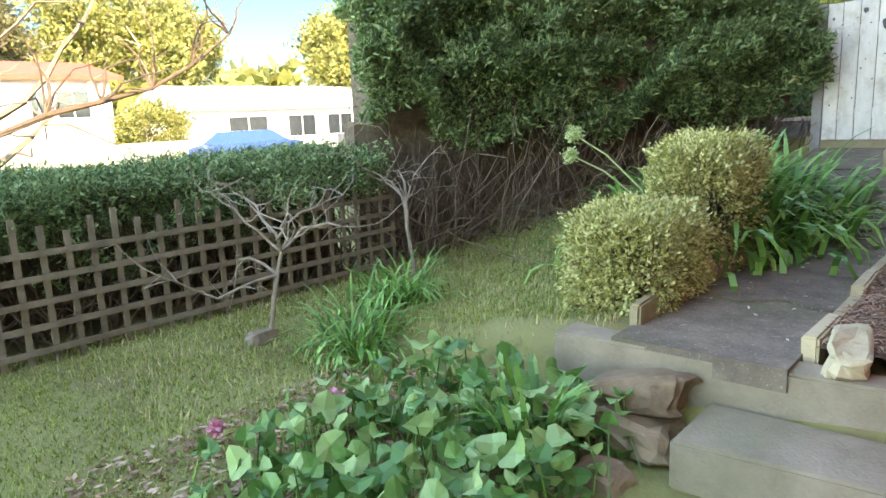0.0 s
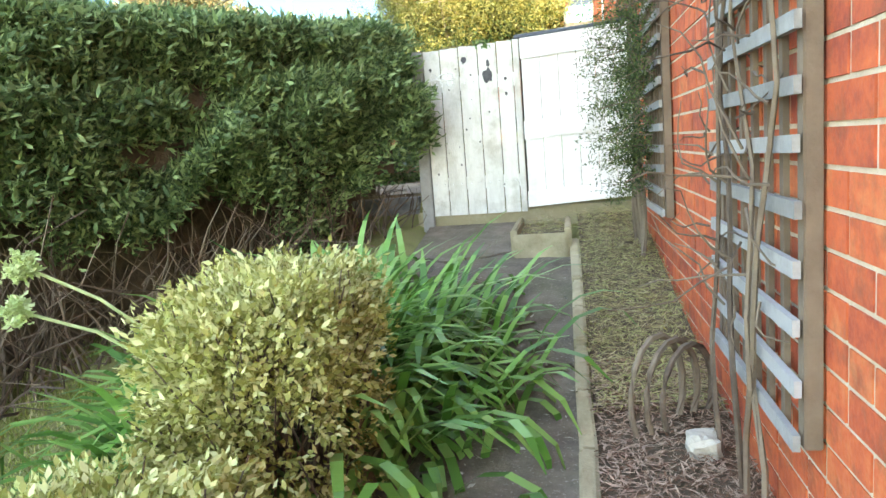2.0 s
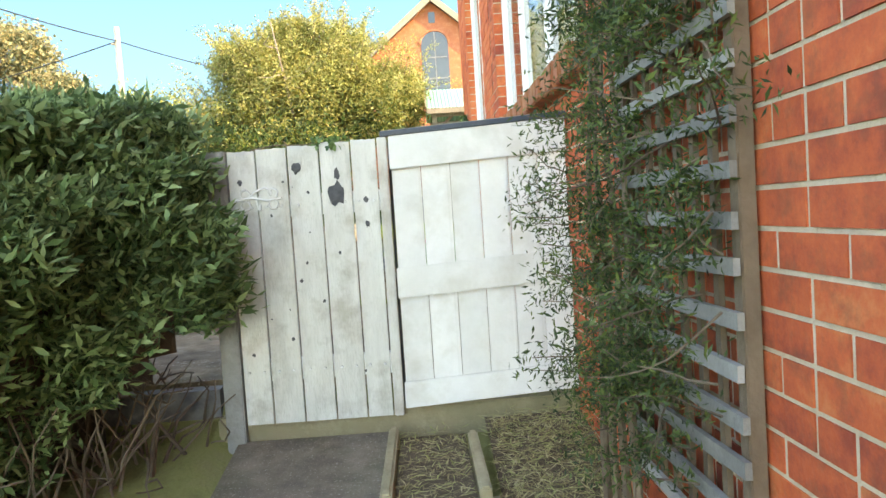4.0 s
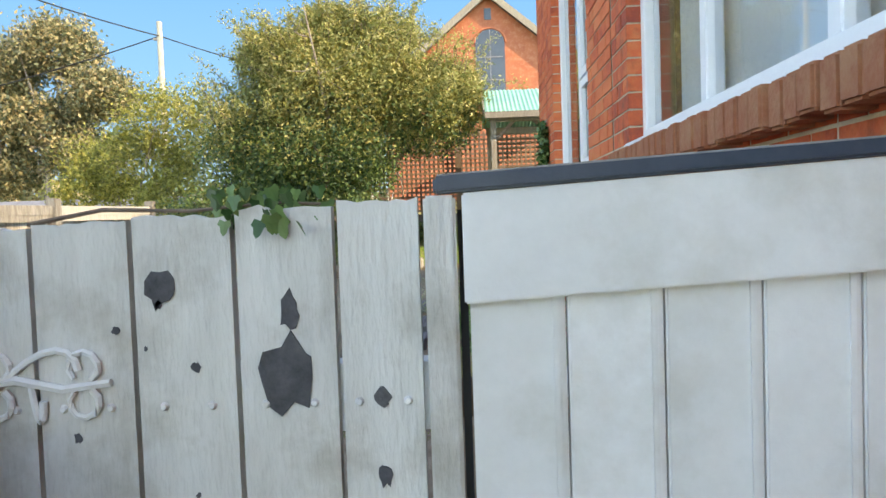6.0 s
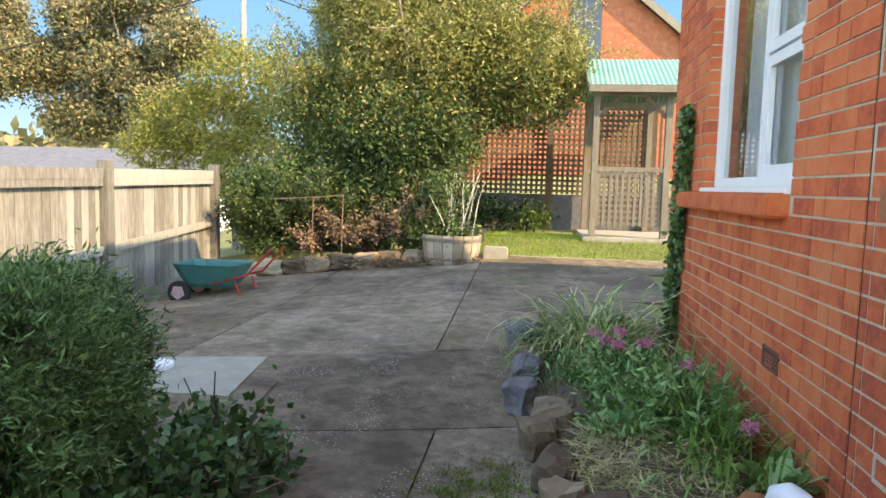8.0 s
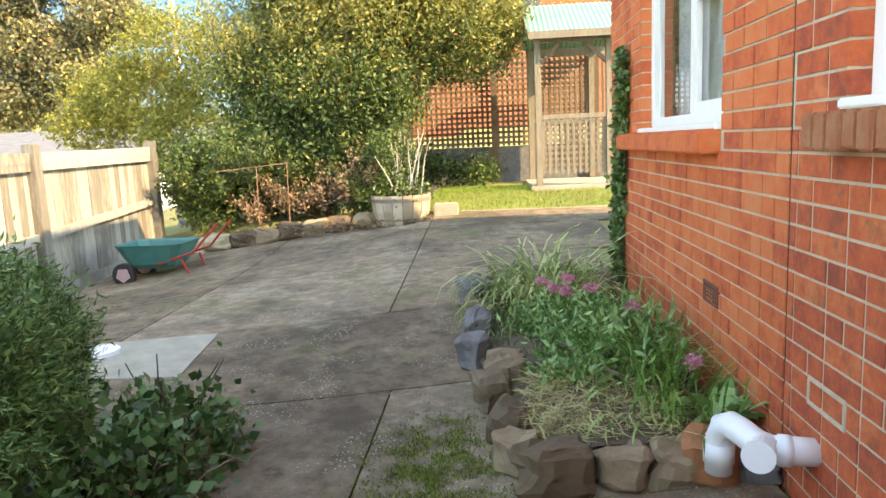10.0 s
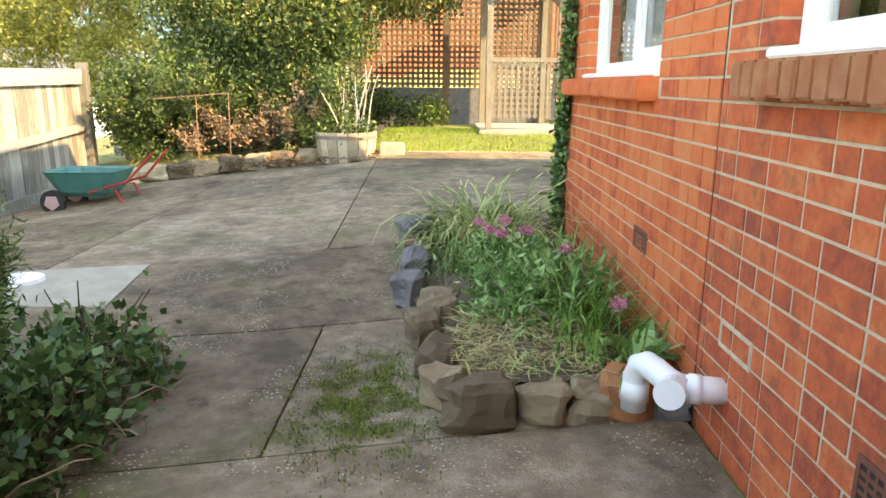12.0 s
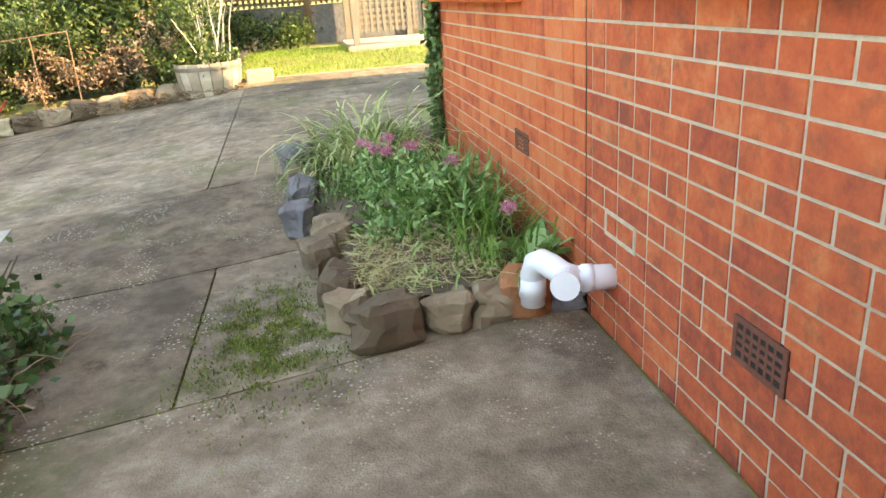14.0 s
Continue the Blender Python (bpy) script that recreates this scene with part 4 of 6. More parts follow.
aga = strap_plant("agapanthus", "large clump of glossy green strap leaves", (-1.62, -2.75), 0.3, 0.42, 1500, 0.68, 0.036, M_STRAP, 0.62, 1.3)
for e, st in (((-2.49, -3.34, 0.03), (-2.0, -3.0, -0.5)), ((-2.46, -3.42, -0.12), (-2.0, -3.05, -0.55))):
    fl = thing("agapanthus_bloom", "round pale green seed head on a bent stalk", "flower", group="agapanthus seed heads")
    a, b = Vector(st), Vector(e)
    mesh_ob("stalk", *tube([(-1.75, -2.85, -0.72), a, a.lerp(b, 0.6) + Vector((0, 0, 0.05)), b], 0.008, 0.006), M_BLOOM, fl)
    P = blob_points([e], [(0.05, 0.05, 0.05)], 500, 0.25, 30, 0.6)
    quads("head", leaf_quads(P, 0.024, 0.5), M_BLOOM, fl)
strap_plant("grass_clump", "bright green arching clump of grassy leaves", (-2.75, -5.3), 0.1, 0.1, 160, 0.42, 0.014, M_STRAP, 0.7, 1.1)
strap_plant("grass_clump", "bright green arching clump of grassy leaves", (-3.0, -4.7), 0.1, 0.1, 160, 0.42, 0.014, M_STRAP, 0.7, 1.1)
strap_plant("grass_clump", "upright tuft of green strap leaves among broad leaves", (-1.3, -5.75), 0.05, 0.05, 50, 0.4, 0.025, M_STRAP, 0.5, 0.8)

# broad-leaved bed below the steps
bed = thing("bergenia", "spreading bed of large round green leaves", "plant")
n = 420
B = np.stack([rng.uniform(-2.1, -0.98, n), rng.uniform(-6.8, -5.35, n), np.zeros(n)], 1)
B[:, 2] = [ground_z(b[0], b[1]) + rng.uniform(0.02, 0.26) for b in B]
LV, LF = [], []
for p in B:
    r = rng.uniform(0.028, 0.06)
    rot = Euler((rng.normal(0, 0.5), rng.normal(0, 0.5), rng.uniform(0, 6.28))).to_matrix()
    k0 = len(LV)
    for t in range(9):
        a = 2 * math.pi * t / 9
        LV.append(Vector(p) + rot @ Vector((r * math.cos(a) * 1.25, r * math.sin(a) * 0.9, 0.02 * math.cos(2 * a) + 0.01)))
    LV.append(Vector(p))
    LF += [(k0 + 9, k0 + t, k0 + (t + 1) % 9) for t in range(9)]
mesh_ob("leaves", LV, LF, M_BROAD, bed)
stalks = [tube([(p[0] + rng.normal(0, .05), p[1] + rng.normal(0, .05), ground_z(p[0], p[1]) - 0.01), tuple(p)], 0.004, 0.003, 4) for p in B]
mesh_ob("stalks", *join(stalks), M_STRAP, bed)
litter("leaf_litter", 2500, (-2.6, -1.0), (-7.0, -5.3), lambda x, y: ground_z(x, y) + 0.01, 0.05, M_MULCH, "dead leaves on the soil under the plants", 0.4)
for i, (x, y, z, s) in enumerate([(-1.03, -5.32, -0.93, (0.36, 0.22, 0.15)), (-0.99, -5.4, -1.07, (0.3, 0.24, 0.16)), (-1.0, -5.7, -1.14, (0.2, 0.18, 0.11))]):
    tagged(stone("rock", (x, y, z), s, M_STONE, None, 40 + i), "rough brown rock holding the bed beside the steps", "rock", group="bed rocks")
for x, y in ((-2.2, -5.95), (-2.35, -6.45)):
    f = thing("pink_flower", "small pink flower on a short stem", "flower", group="pink flowers in the low bed")
    z = ground_z(x, y)
    mesh_ob("stem", *tube([(x, y, z), (x + .01, y, z + 0.1)], 0.004, 0.003), M_STRAP, f)
    quads("petals", leaf_quads(blob_points([(x + .01, y, z + 0.11)], [(0.025, 0.025, 0.02)], 120, 0.3, 10), 0.025, 0.7), M_FLOWER, f)


# bare crooked shrubs
def bare_tree(name, label, at, h, forks, r=0.02, mat=M_TWIG, spread=0.8, twig=0.5):
    t = thing(name, label, "shrub")
    z = ground_z(*at)
    trunk = wander((at[0], at[1], z - 0.03), (0.05, 0.05, 1), h * 0.4, 4, 0.12)
    mesh_ob("trunk", *tube(trunk, r, r * 0.7, 7), mat, t)
    for _ in range(forks):
        a = rng.uniform(0, 6.28)
        limb = wander(trunk[-1 - int(rng.uniform(0, 2))], (math.cos(a) * spread, math.sin(a) * spread, 1), h * rng.uniform(0.4, 0.7), 7, 0.3)
        tw = [tube(limb, r * 0.6, r * 0.15, 5)]
        for p in limb[2:]:
            tw.append(tube(wander(p, (rng.normal(), rng.normal(), 0.5), h * twig * rng.uniform(0.2, 0.6), 4, 0.4), r * 0.25, r * 0.08, 4))
        mesh_ob("limb", *join(tw), mat, t)
    return t


bare_tree("bare_shrub", "leafless crooked shrub with pale grey branches", (-3.4, -5.45), 1.45, 7, 0.018, M_BARK, 1.3)
bare_tree("bare_shrub", "slender leafless shrub before the hedge", (-3.6, -3.9), 1.5, 4, 0.018, M_BARK, 0.4)
tagged(stone("stump", (-3.35, -5.52, -1.06), (0.07, 0.16, 0.08), M_BARK, None, 60), "small pale cut stump on the lawn", "stump")

# ---- wall trellises with climbers ----
def trellis(y0, y1, z0, z1, dv, dh, label, wood, w=0.028):
    t = thing("trellis", label, "trellis", group="wall trellises")
    for y in (y0, y1 - 0.045):
        box("stile", (-0.045, y, z0), (-0.006, y + 0.045, z1), M_LATT2, t, bevel=0.003)
    y = y0 + dv
    while y < y1 - 0.06:
        box("slat", (-0.05, y, z0), (-0.036, y + w, z1), M_LATT2, t)
        y += dv
    z = z0 + 0.02
    while z < z1 - 0.03:
        tilt = 0.008 * rng.normal()
        mesh_ob("slat", *beam((-0.06, y0 - 0.01 + 0.012 * rng.normal(), z + tilt), (-0.06, y1 - 0.01, z - tilt), 0.016, w * 1.35), wood, t)
        z += dh
    return t


trellis(-3.97, -3.1, -0.38, 1.9, 0.125, 0.128, "weathered grey lattice trellis fixed to the brick wall", M_LATT)
trellis(-1.86, -1.0, -0.1, 1.9, 0.11, 0.11, "brown lattice trellis overgrown by a climber", M_LATT)
v1 = thing("bare_vine", "leafless twisted vine climbing the grey trellis", "vine")
tw = []
for i in range(4):
    y = -3.8 + 0.17 * i
    tw.append(tube([Vector((-0.085 + 0.012 * math.sin(j * 1.3 + i), clamp(y + 0.09 * math.sin(j * 0.8 + i * 2) + 0.02 * rng.normal(), -3.95, -3.12), -0.72 + 0.19 * j)) for j in range(int(rng.uniform(8, 14)))], 0.010, 0.004, 5))
for i in range(80):
    tw.append(tube(wander((-0.09, rng.uniform(-3.9, -3.15), rng.uniform(-0.2, 1.8)), (-0.35, rng.normal(), rng.normal(0, .5)), rng.uniform(0.15, 0.45), 5, 0.3), 0.004, 0.0015, 4))
for i in range(3):
    c = Vector((-0.16 - 0.03 * i, -3.15, -0.55))
    tw.append(tube([c + Vector((0.1 * math.cos(a) - 0.02 * i, 0.12 * math.cos(a), 0.17 * math.sin(a) * (1 + .1 * i))) for a in np.linspace(-0.6, 3.7, 12)], 0.013, 0.01, 6))
mesh_ob("stem_mass", *join(tw), M_TWIG, v1)
v2 = thing("climbing_vine", "wispy green climber hanging over the brown trellis", "vine")
tw, LP = [], []
for i in range(170):
    y, z = rng.uniform(-1.9, -0.95), rng.uniform(0.0, 1.95)
    ln = wander((-0.09, y, z), (-0.8, rng.normal(0.3, .6), rng.normal(-.1, .5)), rng.uniform(0.12, 0.4), 5, 0.25)
    ln = [Vector((min(-0.075, p.x), p.y, p.z)) for p in ln]
    tw.append(tube(ln, 0.0035, 0.0012, 4))
    for p in ln[1:]:
        LP += [p + Vector(rng.normal(0, .03, 3)) for _ in range(26)]
for i in range(4):
    tw.append(tube([Vector((-0.1 + 0.02 * math.sin(j + i), -1.2 + .12 * i + 0.06 * math.sin(j * .9 + i), -0.4 + .16 * j)) for j in range(13)], 0.018, 0.006, 6))
mesh_ob("stem_mass", *join(tw), M_TWIG, v2)
LP = np.array([tuple(p) for p in LP])
LP[:, 0] = np.minimum(LP[:, 0], -0.075)
quads("leaves", leaf_quads(LP, 0.024, 0.26), M_BUSH, v2)


# ---- driveway ----
drive = thing("driveway", "dark weathered concrete driveway slabs with mossy joints", "driveway", kind="structure")
rows_y = [0.17, 2.68, 4.1, 5.65, 7.5, 9.3, 10.5]
skew = [0, 0.19, 0.2, 0.2, 0.12, 0.05, 0]
for r, (ya, yb) in enumerate(zip(rows_y, rows_y[1:])):
    xs = [-6.05, -1.68, -0.02] if r == 1 else [-6.05, -0.02] if r == 2 else ([-6.05, -0.02] if r == 0 else [-6.05, -3.9, -1.9, -0.02 if r < 3 else (1.2 if r == 5 else 0.3 if yb > 6.6 else -0.02), ])
    for xa, xb in zip(xs, xs[1:]):
        if xb > 0 and ya < 6.6:
            xb = -0.02
        g, n = 0.007, 12
        V, F = [], []
        for j in range(n + 1):
            x = xa + g + (xb - xa - 2 * g) * j / n
            y0 = ya + g + 0.02 * noise.noise(Vector((x * 4, ya, 0))) + skew[r] * (x + 1.5)
            y1 = yb - g + 0.02 * noise.noise(Vector((x * 4, yb, 0))) + skew[r + 1] * (x + 1.5)
            lift = 0.006 * noise.noise(Vector((xa * 3, ya * 3, 5)))
            for k in range(5):
                y = y0 + (y1 - y0) * k / 4
                V.append((x, y, drive_z(x, y) + lift))
            V += [(x, y0, drive_z(x, y0) - 0.09), (x, y1, drive_z(x, y1) - 0.09)]
        for j in range(n):
            a, b = 7 * j, 7 * j + 7
            F += [(a + k, b + k, b + k + 1, a + k + 1) for k in range(4)]
            F += [(a + 5, b + 5, b, a), (a + 4, b + 4, b + 6, a + 6)]
        for a in (0, 7 * n):
            q = (a, a + 1, a + 2, a + 3, a + 4, a + 6, a + 5)
            F.append(q if a == 0 else q[::-1])
        mesh_ob("slab", V, F, M_CONC, drive)
V = [(-4.35, 4.35, 0), (-3.05, 4.35, 0), (-3.15, 5.27, 0), (-4.4, 5.1, 0)]
V = [(x, y, drive_z(x, y) + 0.012) for x, y, _ in V] + [(x, y, drive_z(x, y) - 0.03) for x, y, _ in V]
tagged(mesh_ob("concrete_patch", V, BOXF[:1] and [(0, 1, 2, 3), (4, 7, 6, 5), (0, 4, 5, 1), (1, 5, 6, 2), (2, 6, 7, 3), (3, 7, 4, 0)], M_PALE), "pale new concrete patch in the driveway", "concrete", kind="structure")
cov = tube([(-3.85, 4.86, 0.0), (-3.85, 4.86, 0.035)], 0.15, 0.14, 24)
tagged(mesh_ob("drain_cover", *cov, M_PVC), "round white plastic drain cover on the pale concrete", "drain cover")
for a, b in ((-2.2, 0.1), (0.13, 2.2)):
    k = tagged(box("kerb", (a, 10.52, 0.1), (b, 10.68, 0.36), M_PALE, bevel=0.015), "pale concrete kerb along the lawn", "kerb", group="lawn kerbs")
litter("joint_moss", 2600, (-4.2, -0.2), (2.6, 2.72), lambda x, y: drive_z(x, y) - 0.02, 0.03, M_GRASS, "moss and weeds in the concrete joints", 0.2, 0.02, slope=0.19)
litter("joint_debris", 1800, (-4.2, -0.9), (4.04, 4.15), lambda x, y: drive_z(x, y) - 0.02, 0.03, M_STRAW, "dry debris in the concrete joints", 0.2, 0.02, slope=0.2)
P = np.stack([rng.normal(-1.33, 0.17, 16000), rng.normal(3.1, 0.27, 16000), np.zeros(16000)], 1)
P = P[np.array([noise.noise(Vector((p[0] * 9, p[1] * 9, 4))) for p in P]) > rng.normal(0, 0.3, len(P))]
P[:, 2] = [drive_z(p[0], p[1]) + 0.004 for p in P]
tagged(quads("moss", strap_quads(P, 0.012, 0.01, 0.5, 1.4, 1), M_MOSS, None), "green moss patch on the damp concrete", "moss", kind="stuff")

# ---- flower bed against the wall ----
bv, bf = [], []
for j in range(24):
    y = 2.98 + (6.4 - 2.98) * j / 23
    xe = -0.92 - 0.28 * clamp((y - 2.98) / 1.4)
    for i in range(9):
        x = xe + (-0.01 - xe) * i / 8
        bv.append((x, y, drive_z(x, y) + 0.02 + 0.13 * math.sin(math.pi * clamp(0.12 + i / 9)) + 0.03 * noise.noise(Vector((x * 5, y * 5, 2)))))
for j in range(23):
    for i in range(8):
        bf.append((j * 9 + i, j * 9 + i + 1, j * 9 + i + 10, j * 9 + i + 9))
tagged(mesh_ob("soil_mound", bv, bf, M_SOIL, smooth=True), "raised soil of the flower bed by the wall", "garden bed", kind="structure")
stones = [(-0.86, 2.9, .29, .2, .2, 0), (-0.6, 2.95, .2, .17, .17, 0), (-0.4, 2.98, .2, .17, .15, 0), (-0.265, 2.97, .19, .18, .21, 1), (-0.08, 2.99, .16, .15, .12, 2), (-1.0, 3.1, .16, .22, .17, 0), (-1.02, 3.38, .16, .24, .18, 0),
          (-1.11, 3.78, .17, .24, .2, 0), (-1.03, 4.02, .2, .22, .24, 0), (-1.2, 4.42, .17, .24, .2, 2), (-1.19, 4.75, .18, .2, .25, 2), (-1.2, 5.15, .18, .25, .2, 0), (-1.22, 5.6, .18, .28, .26, 2), (-1.2, 6.05, .2, .3, .22, 0)]
for i, (x, y, a, b, c, m) in enumerate(stones):
    mat = (M_STONE, M_REDSTONE, M_GREYSTONE)[m]
    lab = ("brown rough edging stone round the flower bed", "rounded red-orange edging stone by the pipe", "dark grey edging stone round the flower bed")[m]
    tagged(stone("stone", (x, y, drive_z(x, y) + c * 0.42), (a, b, c), mat, None, i + 3), lab, "stone", group="bed edging stones")
bz = lambda x, y: drive_z(x, y) + 0.11
litter("dry_stalks", 2500, (-0.95, -0.3), (3.0, 3.8), bz, 0.12, M_STRAW, "dry cut stalks on the flower bed", 0.06, 0.09)
strap_plant("striped_grass", "arching clump of cream-striped grass", (-0.72, 5.35), 0.14, 0.2, 420, 0.72, 0.015, M_STRIPE, 0.8, 1.25, 0.12)
strap_plant("green_grass", "fresh green grass tufts against the wall", (-0.3, 3.85), 0.13, 0.35, 420, 0.36, 0.01, M_STRAP, 0.6, 0.9, 0.12)
strap_plant("dark_grass", "dark fine grass spilling over the stones", (-1.0, 5.0), 0.1, 0.25, 260, 0.35, 0.008, M_HEDGE, 0.7, 1.1, 0.1)
val = thing("valerian", "leafy grey-green valerian in the flower bed", "plant")
P = blob_points([(-0.55, 4.35, .22), (-0.42, 4.05, .22), (-0.65, 4.6, .2), (-0.6, 3.9, .14)], [(.3, .32, .16)] * 4, 9000, .3, 160, .4)
P = P[(P[:, 2] > 0.1) & (P[:, 0] < -0.03)]
quads("leaves", leaf_quads(P, 0.06, 0.32, up=1.5), M_BROAD, val)
for x, y, z in [(-0.72, 4.45, .47), (-0.62, 4.6, .5), (-0.52, 4.35, .49), (-0.78, 4.6, .48), (-0.34, 4.05, .44), (-0.2, 3.4, .34), (-0.66, 4.38, .46)]:
    f = thing("valerian_flower", "pink flower cluster on a thin stem", "flower", group="pink valerian flowers")
    mesh_ob("stem", *tube([(x + .02, y, 0.1), (x, y, z)], 0.004, 0.003, 5), M_STRAP, f)
    quads("petals", leaf_quads(blob_points([(x, y, z)], [(0.035, 0.035, 0.02)], 170, 0.35, 12), 0.018, 0.7), M_FLOWER, f)
dock = thing("dock_plant", "broad-leaved green weed beside the pipe", "plant")
quads("leaves", strap_quads(np.array([(-0.14 + rng.normal(0, .03), 3.2 + rng.normal(0, .04), 0.09) for _ in range(26)]), 0.24, 0.065, 0.5, 1.0, 5), M_BROAD, dock)
br = thing("fallen_branch", "thin dead branch lying on the flower bed", "branch")
mesh_ob("stem", *tube(wander((-0.75, 3.9, .3), (0.6, -0.85, -0.12), 1.0, 8, 0.08), 0.008, 0.004, 5), M_TWIG, br)

# ---- white drain pipe ----
pipe = thing("drain_pipe", "white plastic drain pipe elbow coming out of the wall", "pipe")
R = 0.05
mesh_ob("wall_stub", *tube([(0.02, 2.67, 0.245), (-0.16, 2.70, 0.248)], R, R, 20), M_PVC, pipe, smooth=True)
mesh_ob("collar", *tube([(-0.075, 2.684, 0.246), (-0.115, 2.692, 0.247)], R + 0.006, R + 0.006, 20), M_PVC, pipe, smooth=True)
mesh_ob("elbow", *tube([(-0.13, 2.69, 0.245), (-0.18, 2.72, 0.262), (-0.215, 2.77, 0.285), (-0.235, 2.815, 0.29), (-0.25, 2.85, 0.27), (-0.258, 2.87, 0.22), (-0.258, 2.875, 0.08)], R, R, 20), M_PVC, pipe, smooth=True)
mesh_ob("access_cap", *tube([(-0.16, 2.72, 0.25), (-0.21, 2.615, 0.262), (-0.217, 2.6, 0.264)], R, R + 0.006, 20), M_PVC, pipe, "round inspection cap")
mesh_ob("socket", *tube([(-0.258, 2.875, 0.2), (-0.258, 2.875, 0.12)], R + 0.007, R + 0.007, 20), M_PVC, pipe, smooth=True)

# ---- ivy on the wall corner ----
ivy = thing("wall_ivy", "narrow strip of ivy climbing the brick corner", "vine")
zz = rng.uniform(0.1, 2.0, 2600) ** 1.0
yy = 5.98 + 0.09 * np.sin(zz * 3) + rng.normal(0, 0.05, 2600) - 0.12 * np.clip(zz - 1.4, 0, 1)
P = np.stack([-0.03 - np.abs(rng.normal(0, 0.03, 2600)), yy, zz], 1)
quads("leaves", leaf_quads(P, 0.05, 0.7), M_IVY, ivy)
mesh_ob("stem", *tube([(-0.02, 5.98 + 0.05 * math.sin(z * 3), z) for z in np.linspace(0.05, 1.9, 14)], 0.012, 0.005, 5), M_TWIG, ivy)

# ---- ivy over the gate top ----
gi = thing("gate_ivy", "large ivy leaves trailing over the fence top", "vine")
LV, LF = [], []
ivy_star = [(0, 0), (.35, -.12), (.5, .25), (.3, .42), (.22, .8), (0, 1.05), (-.22, .8), (-.3, .42), (-.5, .25), (-.35, -.12)]
for i in range(52):
    c = Vector((rng.uniform(-1.21, -1.09) if i % 6 else rng.uniform(-1.1, -1.04), rng.uniform(-0.045, 0.03), rng.uniform(1.09, 1.145)))
    rot = Euler((rng.uniform(-2.0, -0.9), rng.normal(0, .3), rng.normal(0, .4))).to_matrix()
    s = rng.uniform(0.016, 0.029)
    k0 = len(LV)
    for x, y in ivy_star:
        LV.append(c + rot @ Vector((x * s, y * s, 0.1 * s * abs(x))))
    LF += [(k0, k0 + j, k0 + j + 1) for j in range(1, 9)]
mesh_ob("leaves", LV, LF, M_IVY, gi)
mesh_ob("stem", *tube([(-1.5, 0.03, 1.1), (-1.38, 0.02, 1.118), (-1.25, 0.025, 1.112), (-1.12, 0.015, 1.12), (-1.04, 0.02, 1.115)], 0.004, 0.002, 5), M_TWIG, gi)

# ---- cypress shrub by the drive ----
cyp = shrub("cypress_shrub", "dense rounded green conifer shrub beside the driveway", [(-3.1, 2.6, .45), (-3.35, 3.1, .5), (-2.9, 2.2, .3), (-3.6, 2.2, .5)], [(.42, .5, .5), (.45, .5, .5), (.4, .4, .4), (.6, .6, .55)], 90000, 0.042, M_CYPRESS, -0.1, 420, 0.13, 0.22)
low = shrub("ivy_mound", "low ivy and twigs at the foot of the conifer", [(-2.5, 2.7, .1), (-2.6, 2.2, .1), (-2.55, 3.2, .05)], [(.26, .35, .26)] * 3, 5000, 0.052, M_IVY, -0.05, 60, 0.3, 0.7)
low_stems = [tube(wander((-2.5 + rng.normal(0, .2), 2.7 + rng.normal(0, .35), 0.1), (rng.normal(.1, .5), rng.normal(0, .5), .3), rng.uniform(.12, .3), 5, .3), .005, .002, 4) for _ in range(60)]
tagged(mesh_ob("dry_stem_tangle", *join(low_stems), M_DEADLEAF, low, "tangled dry brown stems"), kind="stuff")
stk = [tube(wander((-2.65 + rng.normal(0, .15), 3.2 + rng.normal(0, .25), 0.05), (rng.normal(0, .4), rng.normal(0, .4), 1), rng.uniform(.3, .55), 4, .2), .007, .003, 5) for _ in range(9)]
mesh_ob("dead_stem_tuft", *join(stk), M_TWIG, low, "dark dead upright stems")

# ---- paling fence ----
pf = thing("paling_fence", "grey weathered timber paling fence with rails", "fence")
def fy(y):
    return 1.46 + 0.015 * (y - 7.6)
y = 3.0
while y < 10.35:
    zg = drive_z(-6, y) - 0.06
    box("paling", (-6.09, y, zg), (-6.075 + 0.006 * rng.random(), y + 0.118, fy(y) - 0.14 + 0.01 * rng.normal()), M_WOOD, pf)
    y += 0.122
for a, b in ((3.0, 7.62), (7.68, 10.38)):
    for h in (1.0, 0.3):
        z = fy(a) - 0.16 if h == 1.0 else 0.52 - 0.07 * (7.65 - a)
        mesh_ob("rail", *beam((-6.04, a, z), (-6.04, b, z + (0.015 if h == 1.0 else 0.07) * (b - a)), 0.045, 0.1), M_WOOD, pf)
    mesh_ob("plinth_board", *beam((-6.05, a, drive_z(-6, a) + 0.03), (-6.05, b, drive_z(-6, b) + 0.03), 0.03, 0.16), M_WOOD, pf)
    mesh_ob("top_rail", *beam((-6.055, a, fy(a) - 0.07), (-6.045, b, fy(b) - 0.07), 0.07, 0.12), M_WOOD, pf)
for y in (4.9, 7.65, 10.35):
    box("post", (-6.1, y - 0.07, -0.4), (-5.97, y + 0.07, fy(y) + 0.08), M_WOOD, pf, bevel=0.008)

